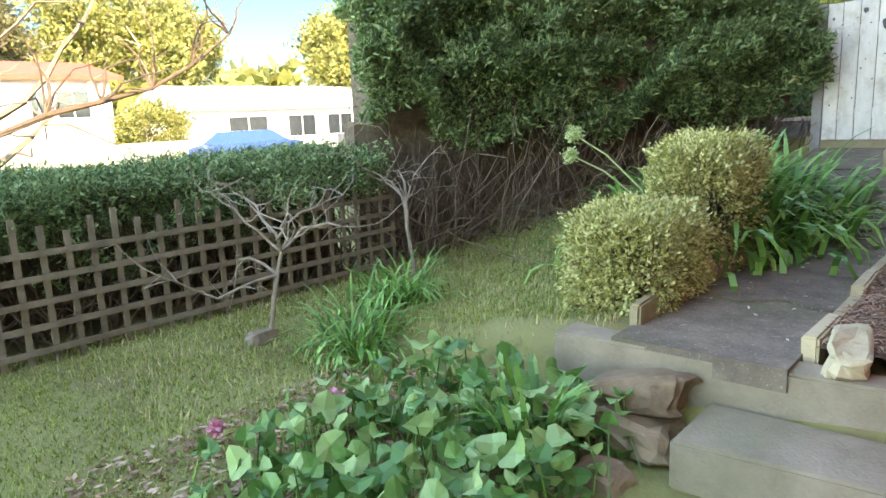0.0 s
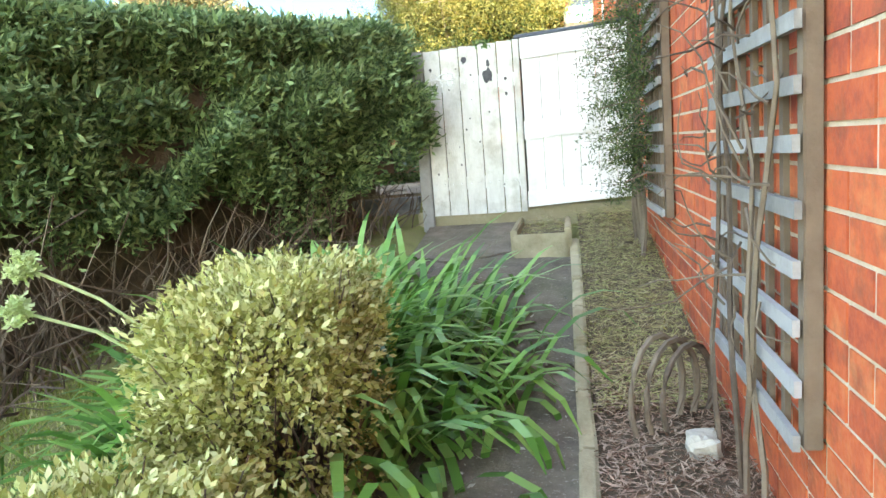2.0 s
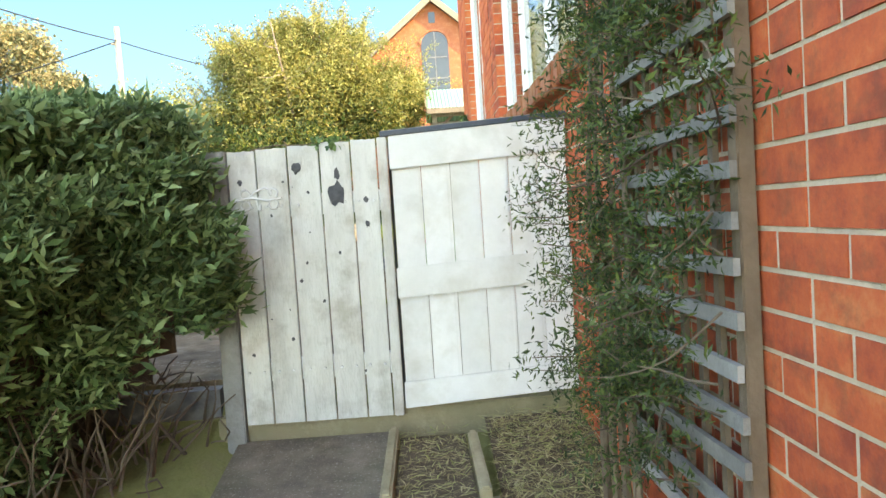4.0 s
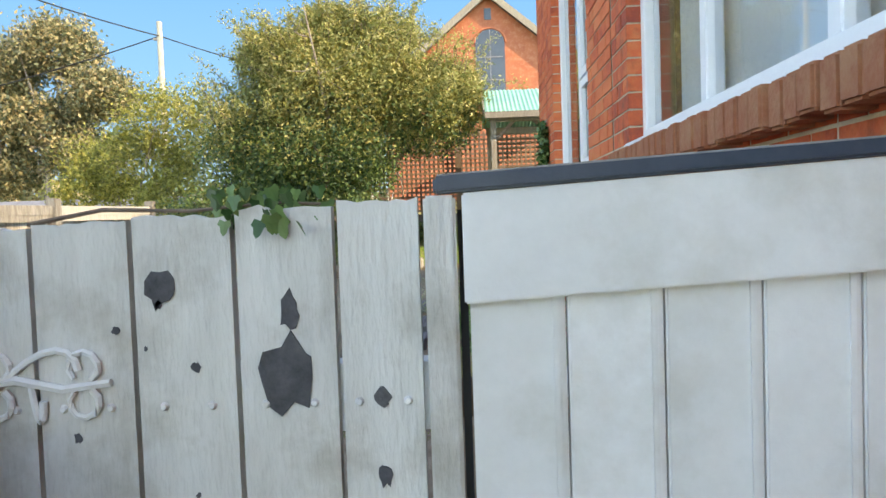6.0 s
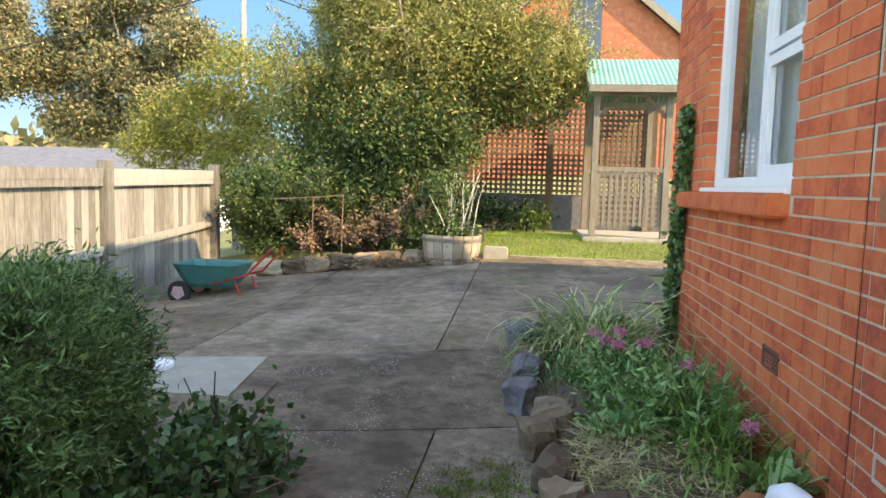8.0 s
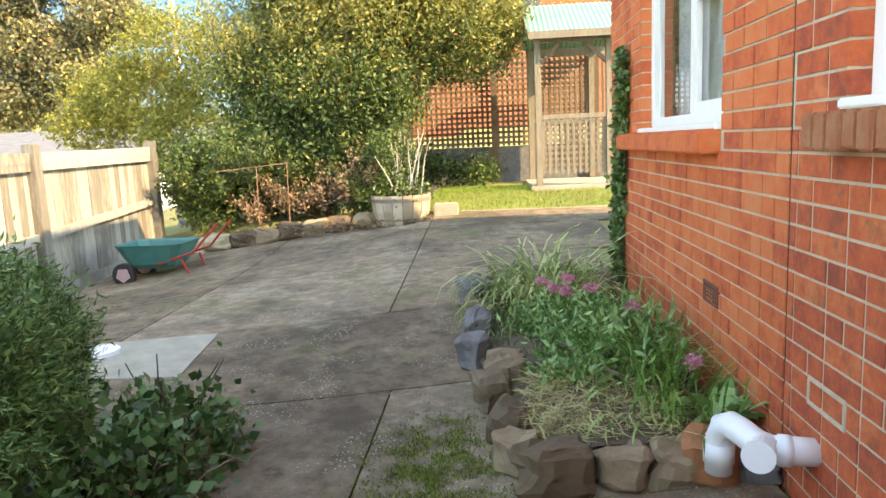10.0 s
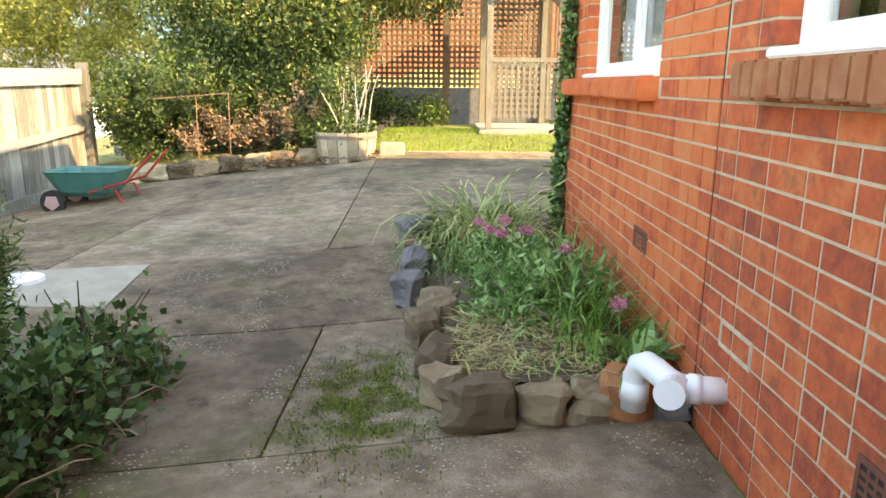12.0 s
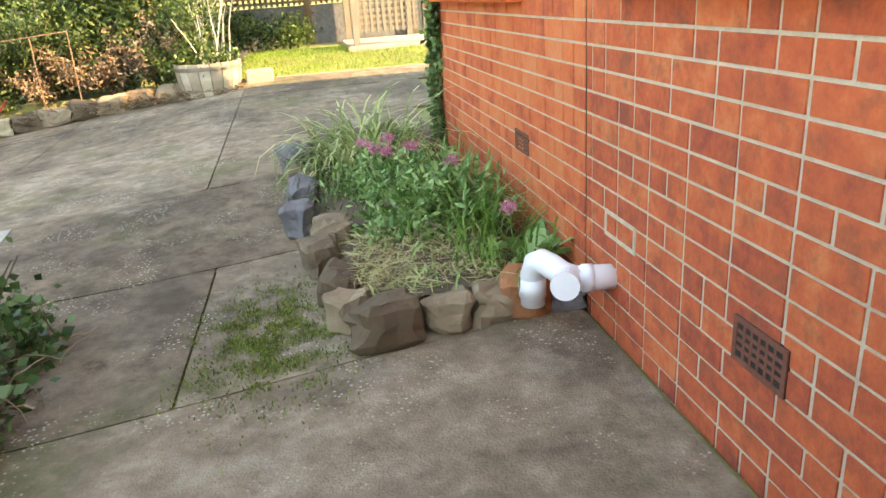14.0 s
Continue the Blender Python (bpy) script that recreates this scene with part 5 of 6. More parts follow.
# ---- toy wheelbarrow ----
wb = thing("wheelbarrow", "small teal plastic wheelbarrow with red handles", "wheelbarrow")
c = Vector((-5.2, 8.6, -0.13))
def ring(z, hx, hy, off=0):
    return [c + Vector((off + sx * hx * .74, sy * hy, z)) for sx, sy in ((-1, -.75), (-.7, -1), (.8, -1), (1, -.8), (1, .8), (.8, 1), (-.7, 1), (-1, .75))]
rings = [ring(.14, .33, .2), ring(.2, .4, .26), ring(.42, .55, .34), ring(.44, .58, .36), ring(.42, .53, .32), ring(.24, .36, .22)]
V = [p for r_ in rings for p in r_]
F = [(i * 8 + k, i * 8 + (k + 1) % 8, (i + 1) * 8 + (k + 1) % 8, (i + 1) * 8 + k) for i in range(5) for k in range(8)] + [tuple(range(8))[::-1], tuple(range(40, 48))]
mesh_ob("tray", V, F, M_TEAL, wb, smooth=False)
for s in (-.26, .26):
    wx = Vector((-5.5, 8.55 + s, -0.04))
    w = mesh_ob("wheel", *tube([wx + Vector((0, -.03, 0)), wx + Vector((0, .03, 0))], .14, .14, 20), M_BLACK, wb, "small black wheel with a pink hub")
    mesh_ob("hub", *tube([wx + Vector((0, -.045, 0)), wx + Vector((0, .045, 0))], .09, .09, 5), M_PINKHUB, w)
    mesh_ob("handle", *tube([c + Vector((.1, s, .2)), c + Vector((.55, s, .33)), c + Vector((.86, s * .8, .66))], .016, .014), M_RED, wb, "red handle")
    mesh_ob("leg", *tube([c + Vector((.4, s, .25)), c + Vector((.5, s, 0.0))], .014, .014), M_RED, wb)

# ---- half barrel planter ----
bar = thing("barrel_planter", "weathered oak half-barrel planter with metal hoops", "planter")
bc = Vector((-2.35, 10.15, 0.25))
for k in range(18):
    a0, a1 = 2 * math.pi * (k + .04) / 18, 2 * math.pi * (k + .96) / 18
    V = []
    for z, r in ((0, .35), (.2, .41), (.42, .43)):
        for a in (a0, a1):
            V.append(bc + Vector((r * math.cos(a), r * math.sin(a), z)))
            V.append(bc + Vector(((r - .03) * math.cos(a), (r - .03) * math.sin(a), z)))
    F = []
    for i in (0, 4):
        F += [(i, i + 2, i + 6, i + 4), (i + 3, i + 1, i + 5, i + 7), (i + 1, i, i + 4, i + 5), (i + 2, i + 3, i + 7, i + 6)]
    F += [(8, 10, 11, 9), (0, 1, 3, 2)]
    mesh_ob("stave", V, F, M_BARREL, bar)
for z, r in ((.07, .375), (.33, .43)):
    V = [bc + Vector((rr * math.cos(t * math.pi / 16), rr * math.sin(t * math.pi / 16), zz_)) for zz_, rr in ((z, r), (z + .05, r + .004)) for t in range(32)]
    mesh_ob("hoop", V, [(i, (i + 1) % 32, 32 + (i + 1) % 32, 32 + i) for i in range(32)], M_HOOP, bar)
mesh_ob("soil", *tube([bc + Vector((0, 0, .3)), bc + Vector((0, 0, .37))], .39, .39, 20), M_SOIL, bar)
bp = thing("barrel_plant", "pale leggy stems and leaves growing in the barrel", "plant")
mesh_ob("stem_mass", *join([tube(wander(bc + Vector((rng.normal(0, .12), rng.normal(0, .12), .35)), (rng.normal(0.08, .16), rng.normal(0, .15), 1), rng.uniform(.5, 1.05), 6, .08), .012, .005, 5) for _ in range(17)]), M_PALEBARK, bp)
quads("leaves", leaf_quads(blob_points([bc + Vector((0, 0, .45)), bc + Vector((-.1, 0, .9))], [(.42, .38, .15), (.3, .25, .5)], 2600, .3, 40), .06, .5), M_BUSH, bp)
tagged(box("sandstone_block", (-1.9, 10.2, .25), (-1.55, 10.5, .5), M_PALE, bevel=.02), "square pale stone block beside the barrel", "stone")
for i in range(9):
    x = -5.6 + i * .34
    tagged(stone("bed_stone", (x, 9.72 + .05 * i, drive_z(x, 9.7) + .1), (.36, .24, .24), M_STONE if i > 2 else M_KERB, None, 70 + i), "rough stone edging the overgrown bed", "stone", group="overgrown bed stones")
litter("dead_leaves", 3000, (-4.6, -1.9), (9.75, 10.5), lambda x, y: .12 + (x + 5) * .05, .07, M_DEADLEAF, "dry fallen leaves below the bush", .5, .12)
rf = thing("rusty_frame", "thin rusty iron frame standing among the shrubs", "frame")
mesh_ob("bar", *tube([(-4.9, 9.9, 1.1), (-3.9, 9.95, 1.18)], .007), M_RUST, rf)
mesh_ob("bar", *tube([(-4.35, 9.92, 0.1), (-4.33, 9.92, 1.14)], .007), M_RUST, rf)
mesh_ob("bar", *tube([(-3.92, 9.95, 0.15), (-3.9, 9.95, 1.18)], .007), M_RUST, rf)


# ---- big bush and trees ----
def tree(name, label, at, trunk_h, blobs, n, leaf, mat, r=.12, clumps=160, spread=.25, bark=M_BARK, limbs=9, top=None, ztop=0, category="tree", shell=.55):
    t = thing(name, label, category)
    z = ground_z(*at)
    base = Vector((at[0], at[1], z - .1))
    fork = base + Vector((rng.normal(0, .1), rng.normal(0, .1), trunk_h))
    mesh_ob("trunk", *tube([base, base.lerp(fork, .5) + Vector(rng.normal(0, .05, 3)), fork], r, r * .7, 9), bark, t)
    for i in range(limbs):
        cc, rr = blobs[i % len(blobs)]
        u = Vector(rng.normal(0, .4, 3))
        end = Vector(cc) + Vector((u.x * rr[0], u.y * rr[1], u.z * rr[2]))
        mid = fork.lerp(end, .5) + Vector(rng.normal(0, .12, 3)) * trunk_h * .3
        tw = [tube([fork, mid, end], r * .5, r * .12, 6)]
        for _ in range(5):
            tw.append(tube(wander(mid.lerp(end, rng.uniform(0, .9)), rng.normal(0, 1, 3), min(rr) * .8, 4, .3), r * .15, r * .04, 4))
        mesh_ob("limb", *join(tw), bark, t)
    P = blob_points([b[0] for b in blobs], [b[1] for b in blobs], n, spread, clumps, shell)
    P = P[P[:, 2] > z + .05]
    # leaves above ztop take the brighter colour, painting in a sunlit top
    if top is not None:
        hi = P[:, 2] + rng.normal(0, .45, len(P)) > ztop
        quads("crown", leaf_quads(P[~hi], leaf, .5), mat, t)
        quads("crown", leaf_quads(P[hi], leaf, .45), top, t, label="golden upper leaves, sunlit look put into their colour")
    else:
        quads("crown", leaf_quads(P, leaf, .5), mat, t)
    return t


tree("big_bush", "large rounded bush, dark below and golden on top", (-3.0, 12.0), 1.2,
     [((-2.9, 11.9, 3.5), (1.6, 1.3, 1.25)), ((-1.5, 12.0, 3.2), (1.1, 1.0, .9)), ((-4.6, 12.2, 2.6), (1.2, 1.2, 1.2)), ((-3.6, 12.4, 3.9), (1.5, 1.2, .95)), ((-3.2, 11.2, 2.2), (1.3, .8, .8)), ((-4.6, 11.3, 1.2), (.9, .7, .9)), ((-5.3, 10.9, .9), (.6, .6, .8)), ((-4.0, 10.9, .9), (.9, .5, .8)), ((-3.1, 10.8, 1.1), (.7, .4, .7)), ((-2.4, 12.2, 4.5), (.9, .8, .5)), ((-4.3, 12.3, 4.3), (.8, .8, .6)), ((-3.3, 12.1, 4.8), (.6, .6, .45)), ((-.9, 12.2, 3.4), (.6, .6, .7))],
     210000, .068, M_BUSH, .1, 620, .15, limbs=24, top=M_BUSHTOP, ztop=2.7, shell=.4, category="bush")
tree("side_shrub", "pale green shrub beside the paling fence", (-5.6, 10.6), .4, [((-5.5, 10.6, 1.0), (.55, .45, .6)), ((-5.2, 10.4, .6), (.5, .4, .45))], 5000, .06, M_BUSH, .03, 80, .25, limbs=7, category="shrub")
tree("yellow_tree", "slender yellow-leaved tree behind the fence", (-8.5, 14.5), 1.0, [((-8.2, 14.5, 2.6), (1.6, 1.0, .8)), ((-7.2, 14.2, 3.3), (1.3, 1.0, 1.0)), ((-9.2, 14.5, 2.0), (1.0, .8, .5)), ((-7.0, 14.0, 1.6), (1.2, 1.0, .9))], 26000, .08, M_YELLOW, .07, 260, .18, limbs=12)
tree("gum_tree", "tall spreading gum tree with bronze-green crown", (-27, 42), 7,
     [((-26, 42, 12.6), (2.9, 2.5, 1.8)), ((-29.6, 42, 11.2), (2.4, 2.5, 1.7)), ((-23.2, 42, 9.6), (2.0, 2.5, 1.7)), ((-27, 42, 8.0), (3.4, 2.5, 1.6)), ((-32, 42, 8.5), (2.4, 2.0, 1.8)), ((-24.5, 42, 6.0), (2.8, 2, 1.5)), ((-30, 42, 5.2), (3.0, 2, 1.6))], 60000, .26, M_GUM, .3, 330, .2, M_BARK, 14)
tree("gum_tree", "tall gum tree behind the neighbouring roofs", (-36, 40), 6, [((-36, 40, 11), (3.2, 3, 2.2)), ((-34, 40, 8), (3, 3, 2)), ((-38.5, 40, 8), (2.6, 3, 2))], 45000, .26, M_GUM, .3, 220, .2, M_BARK, 12)
for i, (x, y, h) in enumerate([(-46, 18, 8), (-55, 8, 9), (-40, 27, 7), (-60, 24, 11), (-52, -2, 9), (-66, 12, 12), (-44, 34, 6), (-70, -6, 12), (-50, 14, 10), (-58, 2, 12)]):
    tree("gum_tree", "tall street tree with yellow-brown autumn crown", (x, y), h * .45, [((x, y, h * .8), (h * .38, h * .38, h * .28)), ((x + 1.5, y - 1, h * .55), (h * .3, h * .3, h * .22)), ((x - 1.5, y + 2, h * .6), (h * .3, h * .3, h * .22))], 12000, .36, M_GUM if i % 2 else M_BUSHTOP, .3, 90, .2, M_PALEBARK, 8)
fw = np.stack([rng.uniform(-160, 40, 9000), rng.uniform(90, 150, 9000), np.zeros(9000)], 1)
fw[:, 2] = 1 + rng.uniform(0, 1, 9000) ** .6 * (5 + 3 * np.sin(fw[:, 0] * .07))
tagged(quads("far_woods", leaf_quads(fw, 2.6, .6), M_GUM, None), "distant wooded hillside behind the roofs", "woods", kind="stuff")
fw = np.stack([rng.uniform(-130, -95, 7000), rng.uniform(-70, 70, 7000), np.zeros(7000)], 1)
fw[:, 2] = 1 + rng.uniform(0, 1, 7000) ** .6 * (9 + 4 * np.sin(fw[:, 1] * .09))
tagged(quads("far_woods", leaf_quads(fw, 2.8, .6), M_BUSHTOP, None), "distant golden trees beyond the street", "woods", kind="stuff")

# long loose shoots that break the outline of the bush, and the dry growth at its foot
def shoots(name, label, seats, mat, leaf, count, length):
    t = thing(name, label, "branches")
    tw, LP = [], []
    for c, r in seats:
        for _ in range(count):
            u = Vector(rng.normal(0, 1, 3)).normalized()
            u.z = abs(u.z)
            p = Vector((c[0] + u.x * r[0] * .85, c[1] + u.y * r[1] * .85, c[2] + u.z * r[2] * .85))
            ln = wander(p, (u.x, u.y, u.z + .7), length * rng.uniform(.5, 1.2), 6, .16)
            tw.append(tube(ln, .009, .003, 4))
            for q in ln[1:]:
                LP += [tuple(q + Vector(rng.normal(0, .05, 3))) for _ in range(16)]
    tagged(mesh_ob("stem_mass", *join(tw), M_TWIG, t), kind="stuff")
    quads("leaves", leaf_quads(np.array(LP), leaf, .42), mat, t)


shoots("bush_shoots", "long golden shoots rising out of the big bush", [((-2.9, 11.9, 3.6), (1.6, 1.3, 1.2)), ((-1.4, 12.0, 3.3), (1.1, 1.0, .8)), ((-3.6, 12.3, 4.0), (1.5, 1.2, .9)), ((-4.6, 12.2, 2.8), (1.2, 1.2, 1.2)), ((-2.4, 12.2, 4.4), (.9, .8, .5))], M_BUSHTOP, .06, 40, .8)
shoots("dry_growth", "brown dead leafy stems at the foot of the bush", [((-2.95, 10.55, .55), (.4, .25, .5)), ((-3.3, 10.6, .4), (.4, .25, .3)), ((-4.2, 10.5, .3), (.6, .2, .3))], M_DEADLEAF, .06, 26, .5)
shoots("leafy_growth", "light green leafy stems beside the barrel", [((-2.75, 10.45, .4), (.3, .2, .35)), ((-5.2, 10.4, .7), (.6, .3, .5)), ((-4.6, 10.5, .8), (.6, .3, .5))], M_BUSH, .06, 30, .5)

# ---- lattice screen, back wall and gazebo ----
tagged(box("wall_back", (-7.5, 14.2, -.2), (3.5, 14.4, 1.25), M_GREYSTONE), "low grey block wall behind the bush", "wall", kind="structure")
scr = thing("lattice_screen", "brown lattice screen on top of the back wall", "fence")
sl = []
for i in range(60):
    x = -5.0 + i * .1
    sl.append((boxv((x, 14.18, 1.26), (x + .045, 14.19, 3.0)), BOXF))
for i in range(17):
    z = 1.3 + i * .1
    sl.append((boxv((-5.0, 14.165, z), (1.0, 14.178, z + .045)), BOXF))
mesh_ob("lattice", *join(sl), M_LATT2, scr)
for x in (-2.95, -.95, 1.0):
    box("post", (x - .06, 14.05, .3), (x + .06, 14.16, 3.1), M_LATT2, scr)
tree("back_shrub", "dark green shrubs under the lattice screen", (-1.4, 13.4), .2, [((-1.4, 13.4, .7), (.5, .4, .35)), ((-2.2, 13.3, .8), (.5, .4, .5))], 3000, .09, M_BUSH, .02, 60, .3, limbs=4, category="shrub")
gz = thing("gazebo", "small timber gazebo with green iron roof and lattice sides", "gazebo")
X0, X1, G0, G1 = -.33, 1.22, 11.5, 13.4
box("base", (X0 - .1, G0 - .08, .3), (X1 + .1, G1 + .1, .62), M_PALE, gz, bevel=.02)
for x in (X0, X1 - .45):
    for y in (G0, G1):
        box("post", (x, y, .62), (x + .1, y + .1, 2.95), M_POST, gz, bevel=.006)
for y in (G0, G1):
    box("beam", (X0 - .02, y + .01, 2.82), (X1, y + .08, 2.96), M_POST, gz)
    box("rail", (X0 + .1, y + .01, 1.66), (X1 - .45, y + .09, 1.73), M_POST, gz)
    sl = [(boxv((X0 + .1 + i * .095, y + .03, .8), (X0 + .14 + i * .095, y + .042, 1.66)), BOXF) for i in range(14)]
    sl += [(boxv((X0 + .1, y + .043, .82 + i * .095), (X1 - .45, y + .055, .86 + i * .095)), BOXF) for i in range(9)]
    if y == G1:
        sl += [(boxv((X0 + .1 + i * .095, y + .03, 1.73), (X0 + .14 + i * .095, y + .042, 2.8)), BOXF) for i in range(14)]
        sl += [(boxv((X0 + .1, y + .043, 1.75 + i * .095), (X1 - .45, y + .055, 1.79 + i * .095)), BOXF) for i in range(11)]
    mesh_ob("lattice_panel", *join(sl), M_LATT2 if y == G1 else M_POST, gz)
for sx in (1, -1):
    x = X0 + .08 if sx == 1 else X1 - .43
    mesh_ob("brace", *beam((x, G0 + .05, 2.5), (x + sx * .35, G0 + .05, 2.84), .05, .06), M_LATT2, gz)
n = 46
V = []
for i in range(n + 1):
    x = X0 - .1 + (X1 + .2 - X0) * i / n
    dz = .012 * (1 if i % 2 else -1)
    V += [(x, G0 - .2, 2.97 + dz), (x, (G0 + G1) / 2, 3.55 + dz), (x, G1 + .2, 2.97 + dz)]
F = [q for i in range(n) for q in ((3 * i, 3 * i + 3, 3 * i + 4, 3 * i + 1), (3 * i + 1, 3 * i + 4, 3 * i + 5, 3 * i + 2))]
mesh_ob("roof", V, F, M_ROOF, gz, "corrugated green iron roof")
box("fascia", (X0 - .1, G0 - .215, 2.86), (X1 + .1, G0 - .2, 2.97), M_POST, gz)
mesh_ob("bargeboard", *beam((X0 - .12, G0 - .2, 2.95), (X0 - .12, 12.45, 3.56), .02, .12), M_POST, gz)
mesh_ob("finial", *tube([(X0 - .12, 12.45, 3.5), (X0 - .12, 12.45, 3.95)], .03, .012), M_POST, gz)

# ---- gabled brick building ----
gb = thing("gabled_building", "red brick gabled building with an arched dark window", "building")
GC, GY = .3, 27.0
V = [(GC - 4.2, GY, 1), (GC + 4.2, GY, 1), (GC + 4.2, GY, 6.4), (GC, GY, 9.9), (GC - 4.2, GY, 6.4)]
V += [(x, GY + 12, z) for x, _, z in V]
M_FARBRICK = material("far_brick", [(0.3, 0.08, 0.042), (0.42, 0.135, 0.065)], .9, 3, bump=.3, dirt=(0.45, 0.23, 0.15), dirt_scale=6)
mesh_ob("wall", V, [(0, 1, 2, 3, 4), (9, 8, 7, 6, 5), (1, 6, 7, 2), (0, 4, 9, 5)], M_FARBRICK, gb)
for s in (-1, 1):
    mesh_ob("roof", [(GC, GY - .3, 10.05), (GC + s * 4.7, GY - .3, 6.15), (GC + s * 4.7, GY + 12, 6.15), (GC, GY + 12, 10.05), (GC, GY - .3, 10.2), (GC + s * 4.7, GY - .3, 6.3), (GC + s * 4.7, GY + 12, 6.3), (GC, GY + 12, 10.2)], BOXF, M_TILE, gb)
    mesh_ob("bargeboard", *beam((GC, GY - .35, 10.0), (GC + s * 4.7, GY - .35, 6.1), .08, .25), M_POST, gb)
def arch(w, z0, z1):
    pts = [(-w, z0), (w, z0)] + [(w * math.cos(a), z1 + w * math.sin(a)) for a in np.linspace(0, math.pi, 11)]
    return pts
cxw = .38
pts = arch(.58, 6.0, 8.1)
wnd = mesh_ob("window", [(cxw + x, GY - .04, z) for x, z in pts] + [(cxw + x, GY - .01, z) for x, z in pts], [tuple(range(13))] + [(i, i + 13, (i + 1) % 13 + 13, (i + 1) % 13) for i in range(13)], M_DARKGLASS, gb)
mesh_ob("glazing_bar", *join([(boxv((cxw - .5, GY - .07, z), (cxw + .5, GY - .045, z + .05)), BOXF) for z in (6.6, 7.5)] + [(boxv((cxw - .02, GY - .065, 6), (cxw + .02, GY - .046, 8.6)), BOXF)]), M_GREYSTONE, wnd)
mesh_ob("arch_trim", *tube([(cxw + x * 1.08, GY - .03, z) for x, z in pts[2:]], .06, .06, 5), M_FARBRICK, gb)
box("window", (cxw - .2, GY - .03, 9.0), (cxw + .08, GY - .01, 9.45), M_DARKGLASS, gb)
box("chimney", (GC + 4.3, GY + 1, 6), (GC + 5.2, GY + 1.8, 8.6), M_FARBRICK, gb)

# ---- pole and wires ----
pole = thing("power_pole", "pale timber power pole carrying cables", "pole")
mesh_ob("shaft", *tube([(-15.6, 33.3, -1), (-15.6, 33.3, 11.4)], .17, .13, 12), M_PALE, pole)
box("insulator_bracket", (-15.9, 33.2, 10.5), (-15.5, 33.35, 10.6), M_HOOP, pole)
def cable(a, b, sag, label):
    a, b = Vector(a), Vector(b)
    pts = [a.lerp(b, t) - Vector((0, 0, sag * 4 * t * (1 - t))) for t in np.linspace(0, 1, 24)]
    tagged(mesh_ob("cable", *tube(pts, .03, .03, 5), M_WIRE), label, "cable", group="overhead cables")
cable((-15.6, 33.3, 10.7), (-18.5, 8, 9.6), .5, "black overhead cable running from the pole")
cable((-15.6, 33.3, 10.7), (-45, 36, 6.5), .8, "thin black overhead cable to a roof")
cable((-15.6, 33.3, 10.7), (2, 40, 8.0), .8, "thin black overhead cable behind the bush")

# ---- houses across the way ----
def house(name, label, x0, x1, y0, y1, z0, h, rise, wallmat, roofmat, axis, openings, trim=None):
    hs = thing(name, label, "house")
    box("wall", (x0, y0, z0), (x1, y1, z0 + h), wallmat, hs)
    e = .5
    if axis == "y":
        xm = (x0 + x1) / 2
        V = [(x0 - e, y0 - e, z0 + h), (x1 + e, y0 - e, z0 + h), (x1 + e, y1 + e, z0 + h), (x0 - e, y1 + e, z0 + h), (xm, y0 - e, z0 + h + rise), (xm, y1 + e, z0 + h + rise)]
        F = [(0, 1, 4), (1, 2, 5, 4), (2, 3, 5), (3, 0, 4, 5), (3, 2, 1, 0)]
    else:
        ym = (y0 + y1) / 2
        V = [(x0 - e, y0 - e, z0 + h), (x1 + e, y0 - e, z0 + h), (x1 + e, y1 + e, z0 + h), (x0 - e, y1 + e, z0 + h), (x0 - e, ym, z0 + h + rise), (x1 + e, ym, z0 + h + rise)]
        F = [(0, 1, 5, 4), (1, 2, 5), (2, 3, 4, 5), (3, 0, 4), (3, 2, 1, 0)]
    mesh_ob("roof", V, F, roofmat, hs)
    if trim:
        box("gutter", (x1 + e, y0 - e, z0 + h - .25), (x1 + e + .1, y1 + e, z0 + h + .02), trim, hs)
        box("base_band", (x1 + .01, y0, z0), (x1 + .06, y1, z0 + .5), trim, hs)
    for a, b, c, d in openings:
        w = box("window", (x1 + .02, a, z0 + c), (x1 + .06, b, z0 + d), M_DARKGLASS, hs)
        for p, q in (((a - .08, c - .08), (b + .08, c)), ((a - .08, d), (b + .08, d + .08)), ((a - .08, c), (a, d)), ((b, c), (b + .08, d)), (((a + b) / 2 - .03, c), ((a + b) / 2 + .03, d))):
            box("frame", (x1 + .065, p[0], z0 + p[1]), (x1 + .1, q[0], z0 + q[1]), M_FRAME, w)
    return hs


house("white_house", "low white house with pale roof and many windows", -42, -34, 12.4, 32, -1.6, 2.5, 1.5, M_WHITEWALL, M_WHITEWALL, "y", [(14, 16.5, .9, 2.1), (18, 20, .9, 2.1), (21, 23, .9, 2.1), (25, 27, .9, 2.1)])
house("white_house", "white rendered house with red-brown trim", -46, -38, -8, 9.6, -1.6, 4.5, 1.0, M_WHITEWALL, M_REDTRIM, "y", [(-6, -4, 2, 3.4), (0.5, 1.6, 2.2, 3.6), (5.6, 6.3, 2.2, 3.7), (6.8, 8.4, 2.4, 3.7)], M_REDTRIM)
house("grey_roof_house", "long low house with grey solar-panelled roof", -27, -12, 24, 34, -1.5, 2.9, 1.2, M_WHITEWALL, M_TILE, "x", [])
tagged(box("wall_street", (-30, -14, -1.8), (-29.7, 9.4, -.5), M_BUFFBRICK), "long pale block wall along the street", "wall", kind="structure")
tagged(mesh_ob("road", [(-29, -60, -1.57), (-22, -60, -1.57), (-22, 60, -1.57), (-29, 60, -1.57)], [(0, 1, 2, 3)], M_ROAD), "grey asphalt street beyond the hedge", "road", kind="structure")
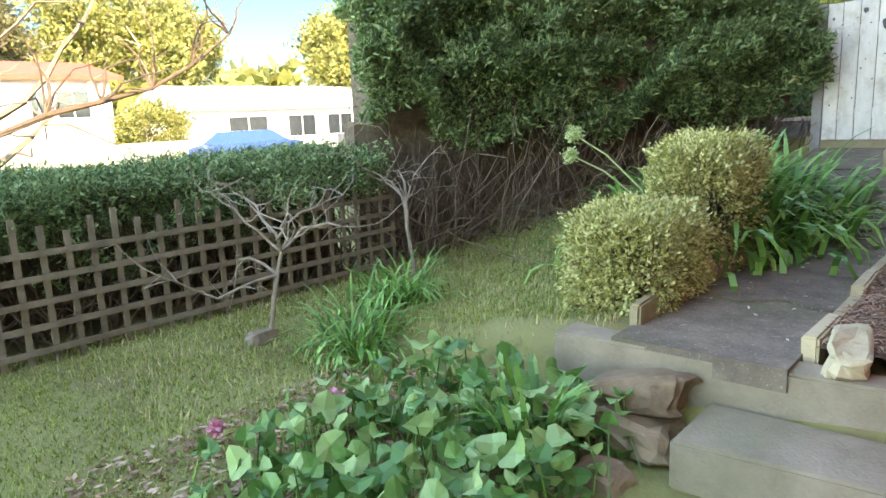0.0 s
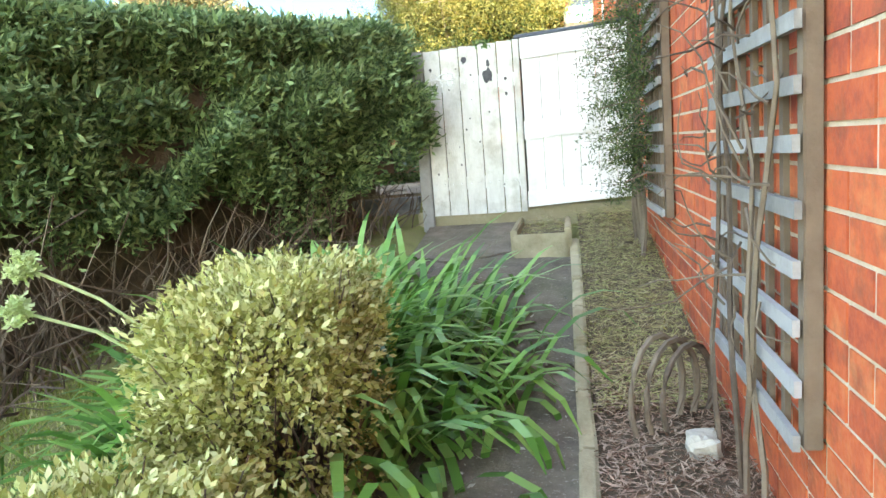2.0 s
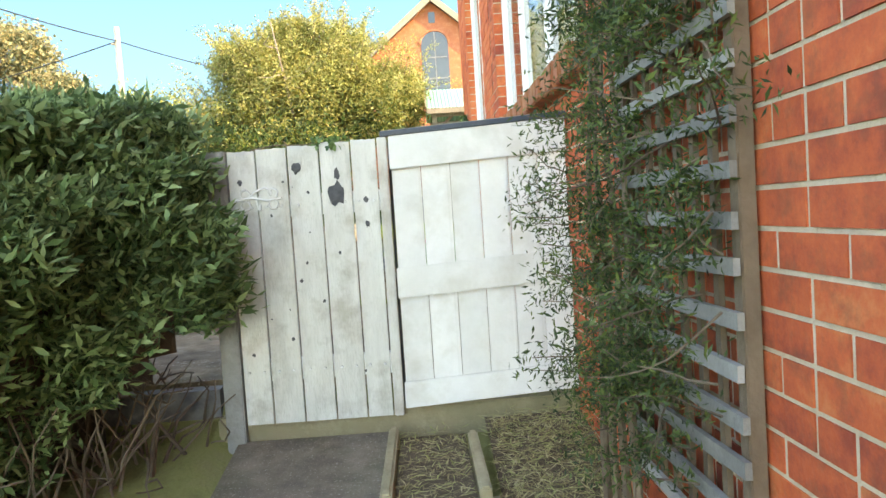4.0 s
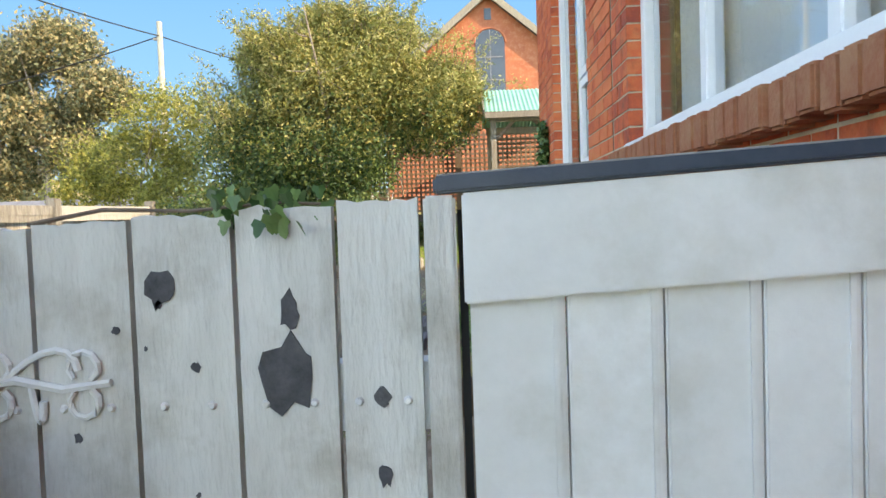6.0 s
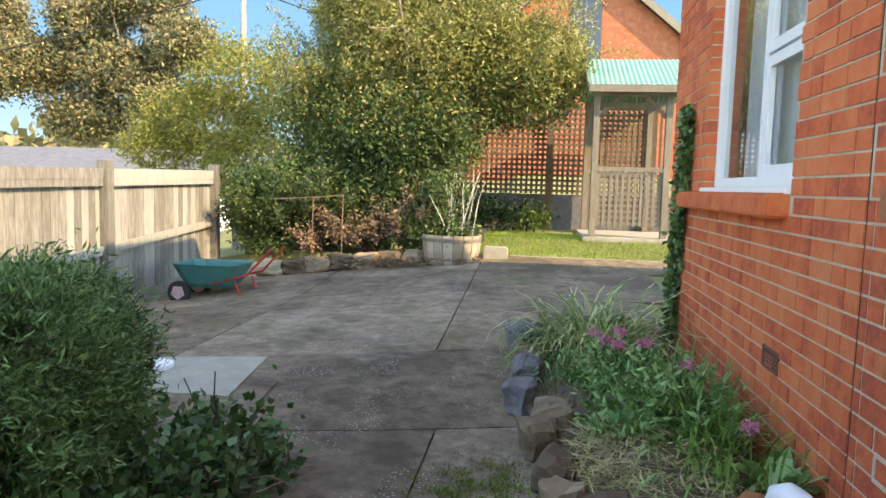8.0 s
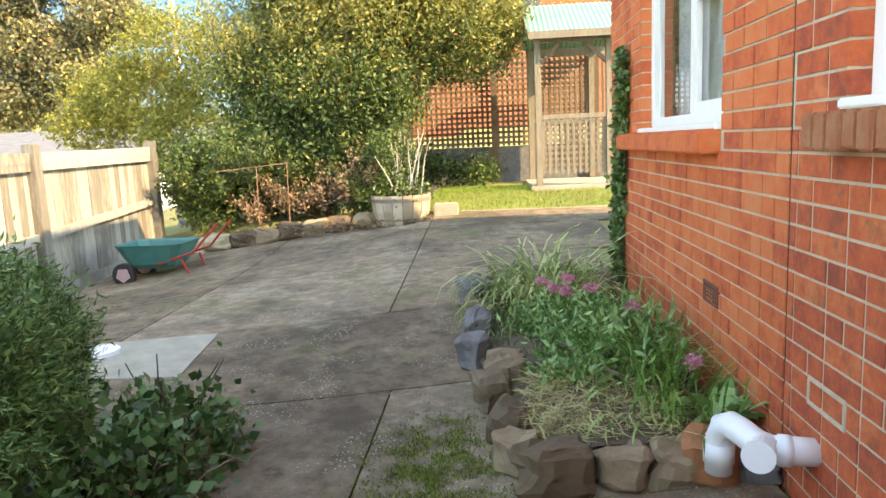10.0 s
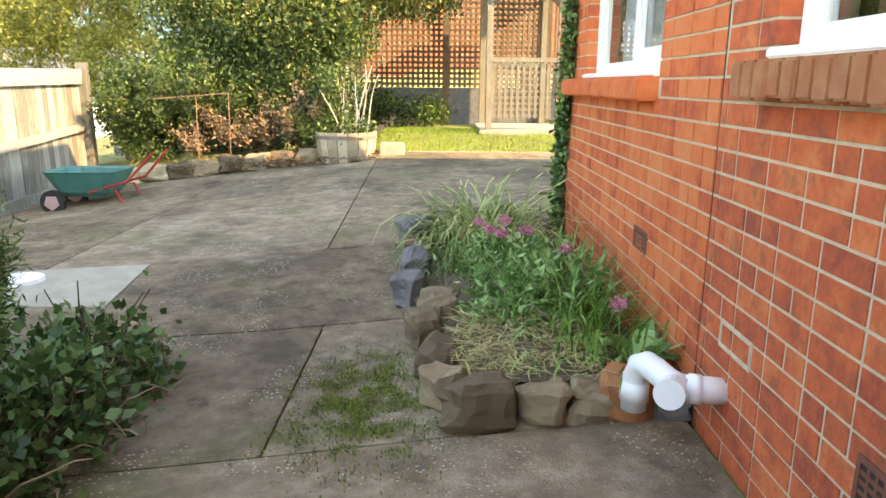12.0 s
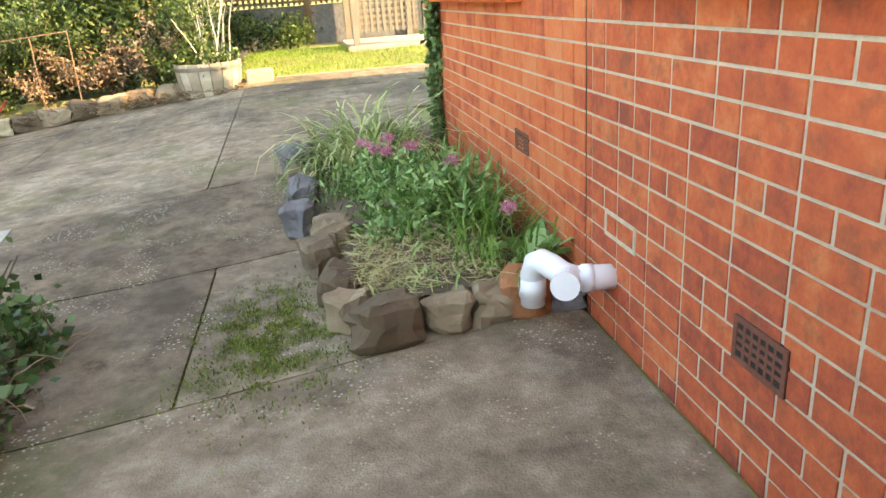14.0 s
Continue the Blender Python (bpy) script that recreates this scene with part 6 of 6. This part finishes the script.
rb = shrub("round_shrub", "rounded olive-green shrub before the white house", [(-32, 8.5, -.1)], [(1.5, 1.6, 1.4)], 9000, .16, M_BUSHTOP, -2, 90, .2)
car = thing("parked_car", "blue sedan parked in the street", "car", at=(0, 0, 0))
prof = [(-2.1, .3), (-2.1, .75), (-1.5, .9), (-.9, 1.4), (.7, 1.42), (1.4, .95), (2.1, .85), (2.15, .3)]
V = [(-27 + s * .85 * (0.85 if z > 1.2 else 1), 10.4 + y * 1.15, -1.57 + z) for s in (-1, 1) for y, z in prof]
mesh_ob("body", V, [tuple(range(8)), tuple(range(15, 7, -1))] + [(i, i + 8, (i + 1) % 8 + 8, (i + 1) % 8) for i in range(8)], M_CAR, car)
for y in (-1.35, 1.4):
    for s in (-1, 1):
        mesh_ob("wheel", *tube([(-27 + s * .7, 10.4 + y, -1.25), (-27 + s * .9, 10.4 + y, -1.25)], .32, .32, 16), M_BLACK, car)
# bare branches hanging in front of the street
bt = bare_tree("bare_tree", "leafless tree with spreading grey branches by the hedge", (-6.5, -6.0), 3.2, 8, .06, M_BARK, 1.1)
big = [Vector(p) for p in ((-6.48, -6.0, -.35), (-5.7, -6.3, .08), (-5.2, -5.86, .31), (-5.2, -5.46, .4), (-5.2, -5.06, .5), (-5.2, -4.7, .68), (-5.25, -4.3, .95))]
tw = [tube(big, .032, .01, 7), tube(wander(big[1], (.3, .2, 1), 1.1, 7, .25), .03, .008, 6)]
for q in big[2:]:
    for _ in range(4):
        tw.append(tube(wander(q, (rng.normal(0, .5), rng.normal(.3, .6), .9), rng.uniform(.3, .8), 6, .3), .012, .003, 5))
mesh_ob("limb", *join(tw), M_TWIG, bt, "dark crooked low limb")

# ---- bricks, last ----
def brick_rows():
    """Every brick face of the west wall: its span along y, its span in height."""
    r = random.Random(5)
    z, k = 0.065 - 0.086 * 13, 0
    while z < ZT - 0.02:
        z0, z1 = z + 0.0038, z + 0.0822
        spans = [(Y0, 2.934), (2.946, Y1)]
        for a, b, c, d in WINS:
            if z1 > c - 0.06 and z0 < d:
                spans = [q for s, e in spans for q in ((s, min(e, a)), (max(s, b), e)) if q[1] - q[0] > 0.03]
        for s, e in spans:
            y = s - (0.0 if k % 2 else 0.12)
            while y < e:
                L = 0.24 if r.random() > 0.36 else 0.12
                a, b = max(y, s), min(y + L, e)
                if b - a > 0.035:
                    yield a + (0.0055 if a > s else 0), b - (0.0055 if b < e else 0), z0, z1, r.uniform(-0.0015, 0.0015) - (0.0015 if s > 2.9 else 0)
                y += L
        z += 0.086
        k += 1


def brick_v(a, b, z0, z1, o):
    return [(0.1, a, z0), (0.1, b, z0), (0.1, b, z1), (0.1, a, z1), (o, a + .002, z0 + .002), (o, b - .002, z0 + .002), (o, b - .002, z1 - .002), (o, a + .002, z1 - .002)]


BF = [(7, 6, 5, 4), (0, 4, 5, 1), (1, 5, 6, 2), (2, 6, 7, 3), (3, 7, 4, 0)]
rest = {True: [], False: []}
count = 0
for a, b, z0, z1, o in brick_rows():
    pale = a > 2.94
    if 0.9 < a < 4.1 and -0.02 < z0 < 1.22 and count < 300:
        me = mesh_ob("brick", brick_v(a, b, z0, z1, o), BF, M_BRICK_O if pale else M_BRICK, wall)
        count += 1
    else:
        rest[pale].append((brick_v(a, b, z0, z1, o), BF))
for pale, ps in rest.items():
    tagged(mesh_ob("bricks", *join(ps), M_BRICKS_O if pale else M_BRICKS, wall), kind="stuff")
